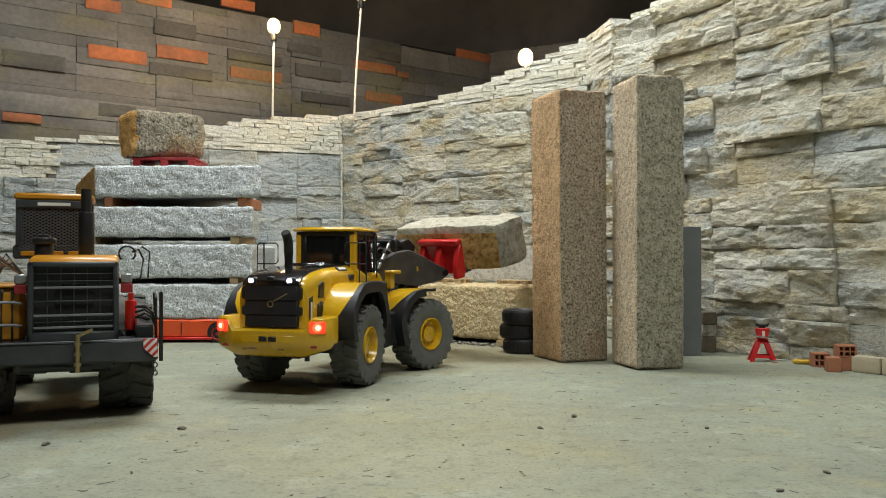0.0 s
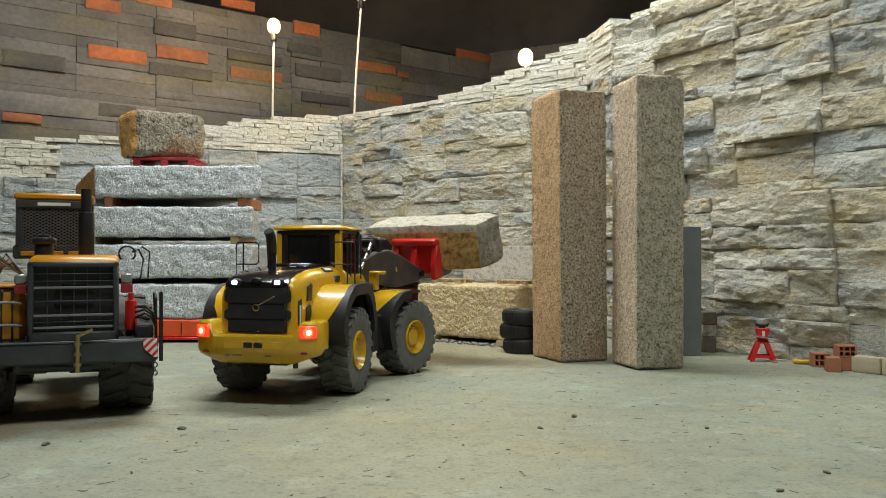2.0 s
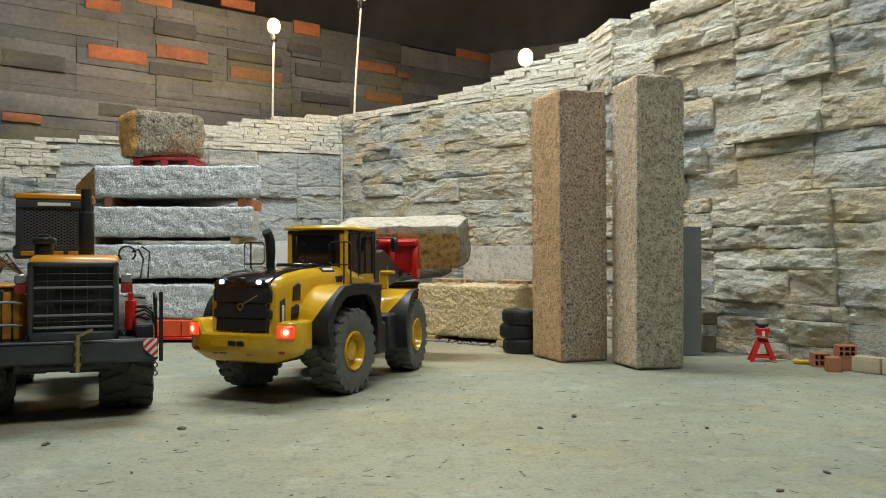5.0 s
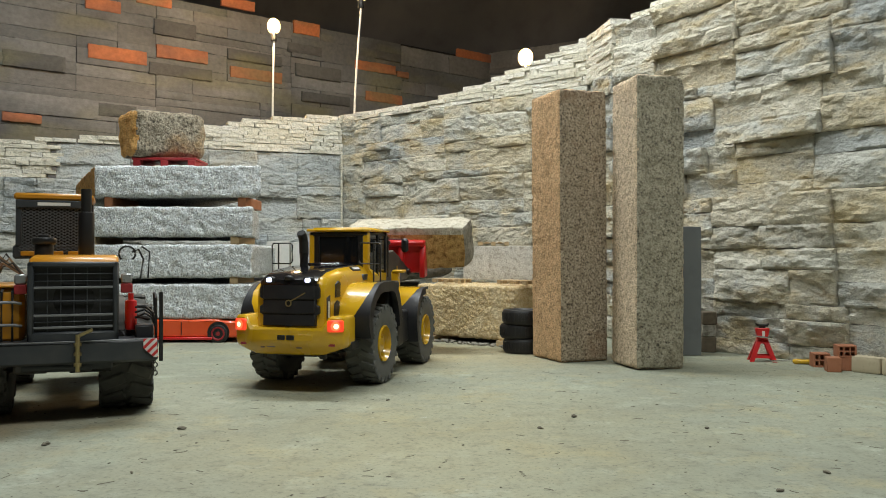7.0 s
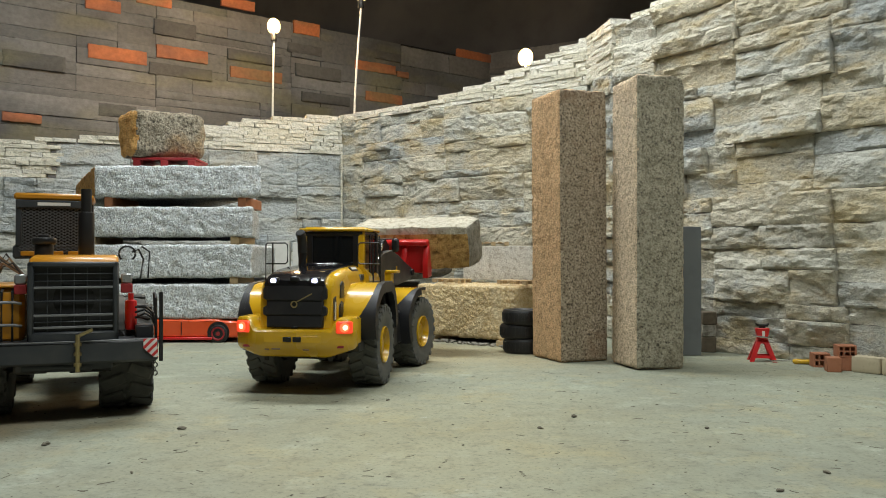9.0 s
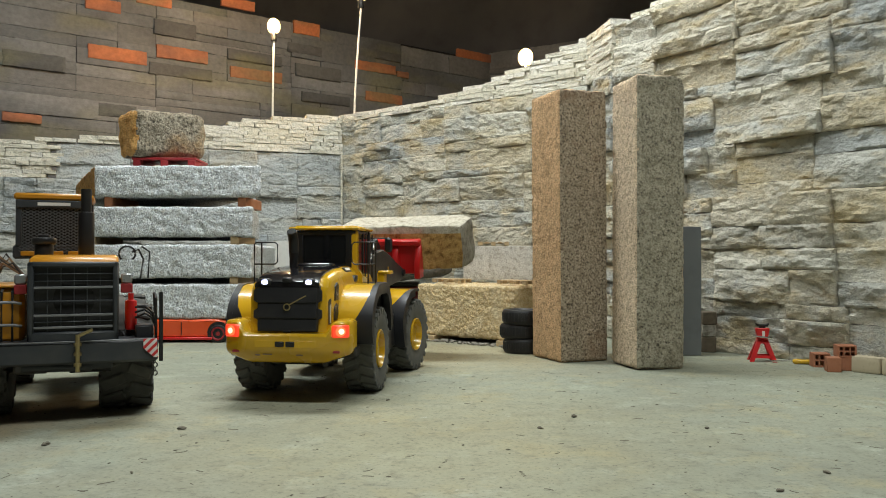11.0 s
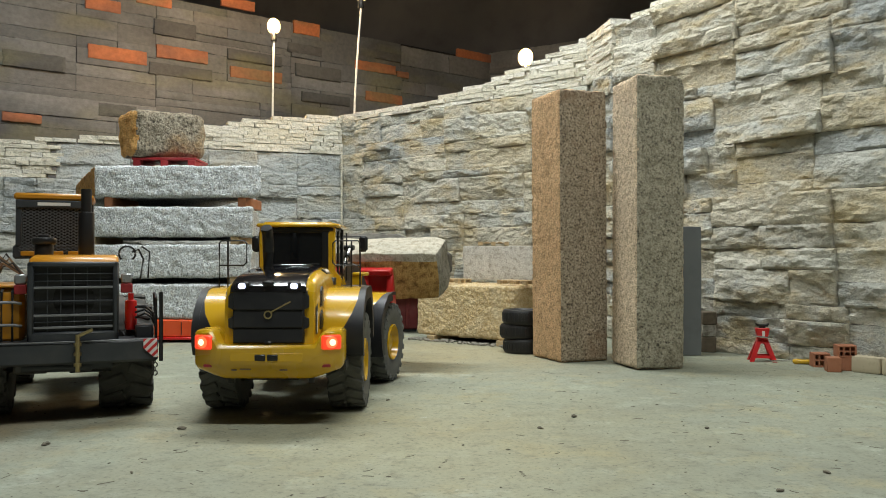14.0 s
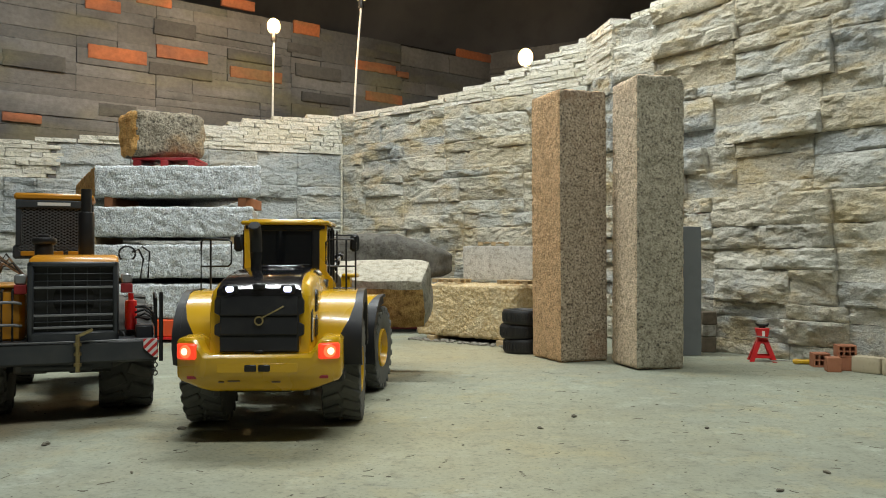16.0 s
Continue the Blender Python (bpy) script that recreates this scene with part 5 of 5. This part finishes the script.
        bmesh.ops.transform(band, matrix=pose(-0.02, 0.026, r), verts=band.verts)
        part("mudguard", band, RUBBER, L)
    for k in range(3):
        part("hose", tube([(-0.10, -0.072, 0.128 + 0.007 * k), (-0.105, -0.084, 0.134 + 0.005 * k), (-0.108, -0.094, 0.128 + 0.003 * k), (-0.11, -0.098, 0.112)], 0.0016, 6), BLACK, L)
    part("battery_box", box((-0.098, -0.083, 0.110), (0.03, 0.022, 0.018), 0.002), CHARCOAL, L)
    part("extinguisher", join(cyl((-0.085, -0.067, 0.131), 0.0075, 0.040, "z", 16, 0.003), cyl((-0.085, -0.067, 0.155), 0.0035, 0.010, "z", 10)), RED, L, "red fire extinguisher")
    part("hose_loop", tube([(-0.10, -0.062 - 0.010 * math.sin(a), 0.212 + 0.010 * math.cos(a)) for a in np.linspace(-2.4, 2.4, 14)], 0.0014, 6), BLACK, L)
    part("hose_loop", join(tube([(-0.10, -0.078, 0.178), (-0.10, -0.082, 0.205), (-0.10, -0.076, 0.218), (-0.10, -0.068, 0.214)], 0.0014, 6), tube([(-0.09, -0.088, 0.18), (-0.09, -0.090, 0.215), (-0.09, -0.080, 0.222)], 0.0014, 6)), BLACK, L)
    for k in range(6):
        part("cable", tube([(-0.06 + 0.01 * k, 0.062, 0.18), (-0.06, 0.075 + 0.004 * k, 0.20 + 0.006 * (k % 3)), (-0.03, 0.09 + 0.003 * k, 0.195), (0.0, 0.10, 0.18)], 0.0013, 6), DULLWOOD if k % 2 else BLACK, L)
    part("air_cleaner", join(cyl((-0.045, 0.040, 0.216), 0.0115, 0.020, "z", 20, 0.002), cyl((-0.045, 0.040, 0.229), 0.0155, 0.009, "z", 24, 0.003), cyl((-0.045, 0.040, 0.235), 0.008, 0.005, "z", 20, 0.002)), BLACK, L, "glossy black air cleaner")
    part("muffler", join(cyl((-0.035, -0.011, 0.238), 0.0102, 0.062, "z", 20, 0.002), cyl((-0.035, -0.011, 0.283), 0.007, 0.034, "z", 16)), BLACK, L, "black muffler and exhaust stack")
    cab = part("cab", box((0.085, 0.036, 0.215), (0.10, 0.100, 0.02), 0.003), GREYSTEEL, L, "orange cab with dark windows")
    part("roof", box((0.085, 0.033, 0.293), (0.104, 0.103, 0.010), 0.003), ORANGE, cab, "orange cab roof")
    for x in (0.038, 0.132):
        for s in (-1, 1):
            part("post", box((x, 0.033 + s * 0.0455, 0.256), (0.009, 0.007, 0.066), 0.001), GREYSTEEL, cab)
    part("cab_sill", join(*[box((0.030, 0.033 + q * 0.030, 0.2125), (0.006, 0.024, 0.007), 0.001) for q in (-1, 0, 1)]), ORANGE, cab, "orange panel strip under the window")
    part("cab_band", box((0.034, 0.033, 0.2825), (0.006, 0.097, 0.011), 0.001), GREYSTEEL, cab, "dark band with pale lettering bar")
    part("lettering_bar", box((0.0303, 0.033, 0.2825), (0.001, 0.042, 0.0045), 0), WHITE, cab)
    part("cab_body", box((0.085, 0.033, 0.252), (0.090, 0.084, 0.066), 0.002), CABDARK, cab)
    mesh = []
    for k in range(-18, 34):
        for s in (-1, 1):
            y0 = -0.052 + k * 0.0078
            a, b2 = (y0, 0.214), (y0 + s * 0.120, 0.281)
            # keep the bars inside the frame
            lo, hi = -0.0455, 0.0455
            t0, t1 = 0.0, 1.0
            dy = b2[0] - a[0]
            for edge in (lo, hi):
                tt = (edge - a[0]) / dy
                if (edge == lo) == (dy > 0):
                    t0 = max(t0, tt)
                else:
                    t1 = min(t1, tt)
            if t1 - t0 > 0.02:
                p0 = (0.0345, 0.033 + a[0] + dy * t0, a[1] + 0.067 * t0)
                p1 = (0.0345, 0.033 + a[0] + dy * t1, a[1] + 0.067 * t1)
                mesh.append(tube([p0, p1], 0.00075, 4))
    tagged(part("window_guard", join(*mesh), GUARDSTEEL, cab, "diamond mesh window guard"), kind="stuff")
    part("chassis", join(box((0.02, 0, 0.09), (0.2, 0.08, 0.05), 0.004), box((0.2, 0, 0.10), (0.16, 0.08, 0.06), 0.004)), GREYSTEEL, L)
    part("rear_axle", cyl((-0.02, 0.026, r), 0.018, 0.20, "y", 16), GREYSTEEL, L)
    part("front_axle", cyl((0.27, 0, r), 0.018, 0.16, "y", 16), GREYSTEEL, L)
    part("front_frame", prism([(0.14, 0.09), (0.31, 0.09), (0.30, 0.15), (0.24, 0.20), (0.17, 0.16)], -0.05, 0.05, 0.003), ORANGE, L)
    for s in (-1, 1):
        wheel_parts(L, pose(-0.020, 0.026 + s * 0.088, r), r, 0.068, s, ORANGE, "rear_wheel", 15, 1.75)
        wheel_parts(L, pose(0.27, 0.026 + s * 0.088, r), r, 0.068, s, ORANGE, "front_wheel", 15, 1.75)
    return L


pillars()
slab_stack()
standing_slabs()
toy_car()
stone_group()
tyre_stack()
jack_stand()
screwdriver()
small_bricks()
lamps()
crumbs()
LOADER, FRAME, ARM, CARRIAGE = yellow_loader()
parked_loader()
BLOCK = solid("carried_block", rough_block((0.100, 0.268, 0.093), 91, 26, 0.008, 0.0035, 24), LIMESTONE_BROWN, pose(0, 0, 0.2), "rough brown stone block with pale top carried on red forks", "stone block")
two_faced(BLOCK, LIMESTONE_TOP, lambda n, c: n.z > 0.6 or c.z > 0.078)
two_faced(BLOCK, LIMESTONE_GREY, lambda n, c: False)
for p in BLOCK.data.polygons:
    if abs(p.normal.y) > 0.7:
        p.material_index = 2

stone_walls()
single_boards(plank_wall("wall_plank_left", -2.1, 2.50, 0.249, 4.337, 1.254, 0.60, "grey sprayed plank wall with scattered orange boards", 0))
plank_wall("wall_plank_right", 0.249, 4.337, 2.1, 3.30, 1.30, 0.60, "grey sprayed plank wall with scattered orange boards")

# ---------------------------------------------------------------- what moves

DRIVE = [  # seconds, rear axle x, y, heading, bend at the pivot, drop of the forks, tilt of the forks
    (0.0, -0.2186, 1.3363, 74.3, -23.9, 0, 14), (0.5, -0.2236, 1.3184, 75.4, -23.4, 0, 14), (1.0, -0.2268, 1.2946, 76.4, -22.0, 0, 14),
    (1.5, -0.2291, 1.2748, 77.4, -20.7, 0, 14), (2.0, -0.2312, 1.2588, 78.4, -20.2, 0, 14), (2.5, -0.2345, 1.2460, 79.6, -20.6, 0, 14),
    (3.0, -0.2373, 1.2273, 76.6, -12.9, 0, 14), (3.5, -0.2412, 1.2140, 71.3, -1.4, 0, 14), (4.0, -0.2433, 1.2190, 67.6, 5.5, 0, 14),
    (4.5, -0.2390, 1.2370, 66.6, 8.0, 0, 14), (5.2, -0.2270, 1.2840, 67.4, 9.0, 0, 14), (6.0, -0.2110, 1.3380, 69.4, 8.8, 0, 14),
    (6.5, -0.2040, 1.3560, 71.3, 8.0, 0, 14), (7.0, -0.1980, 1.3590, 75.2, 1.6, 0, 14), (7.5, -0.1978, 1.3590, 80.5, -10.3, 0, 14),
    (8.0, -0.1983, 1.3473, 81.3, -11.5, 0, 14), (8.5, -0.1987, 1.3400, 81.3, -10.7, 0, 14), (9.0, -0.1990, 1.3340, 81.3, -10.2, 0, 14),
    (9.8, -0.2000, 1.3150, 81.9, -10.1, 0, 14), (10.7, -0.2015, 1.2830, 82.9, -10.1, 0, 14),
    (11.5, -0.2038, 1.2480, 83.9, -10.2, 0, 14), (12.0, -0.2062, 1.2205, 84.9, -10.3, 0, 14), (12.5, -0.2082, 1.1900, 86.1, -10.1, 0.0, 14),
    (13.0, -0.2097, 1.1685, 87.2, -10.4, -0.006, 14.5), (13.5, -0.2122, 1.1467, 89.0, -12.2, -0.031, 16), (14.0, -0.2136, 1.1256, 90.1, -12.4, -0.056, 18),
    (14.5, -0.2136, 1.1051, 90.8, -12.2, -0.077, 19), (15.0, -0.2122, 1.0789, 91.2, -11.6, -0.094, 20), (15.5, -0.2108, 1.0510, 91.9, -11.0, -0.101, 21),
    (16.0, -0.2103, 1.0340, 92.7, -10.4, -0.103, 21),
]
PIVOT_Z, ARM_X, ARM_LEN = 0.166, 0.055, 0.198


def motions():
    body, frame_rows, arm_rows, fork_rows, block_rows = [], [], [], [], []
    rear = {w: [] for w in REAR}
    front = {w: [] for w, s in FRONT}
    roll, last = 0.0, None
    for t, x, y, head, bend, drop, tilt in DRIVE:
        m = pose(x, y, 0, 0, 0, head)
        f = pose(BASE / 2, 0, 0, 0, 0, bend)
        if last:
            a = radians(head)
            roll += math.degrees(((x - last[0]) * math.cos(a) + (y - last[1]) * math.sin(a)) / R)
        last = (x, y)
        up = math.degrees(math.asin((0.176 + drop - PIVOT_Z) / ARM_LEN))
        pin = f @ pose(ARM_X + ARM_LEN * math.cos(radians(up)), 0, PIVOT_Z + ARM_LEN * math.sin(radians(up)))
        fork = pin @ pose(0, 0, 0, 0, -tilt, 0)
        body.append((t, m))
        frame_rows.append((t, f))
        arm_rows.append((t, f @ pose(ARM_X, 0, PIVOT_Z, 0, -up, 0)))
        fork_rows.append((t, fork))
        block_rows.append((t, m @ fork @ pose(0.080, -0.020, -0.0075)))
        for w in REAR:
            rear[w].append((t, pose(0, w.location.y, R, 0, roll, 0)))
        for w, s in FRONT:
            front[w].append((t, f @ pose(BASE / 2, s * 0.084, R, 0, roll, 0)))
    walk(LOADER, body)
    walk(FRAME, frame_rows)
    walk(ARM, arm_rows)
    walk(CARRIAGE, fork_rows)
    walk(BLOCK, block_rows)
    for w in REAR:
        walk(w, rear[w])
    for w, s in FRONT:
        walk(w, front[w])


motions()
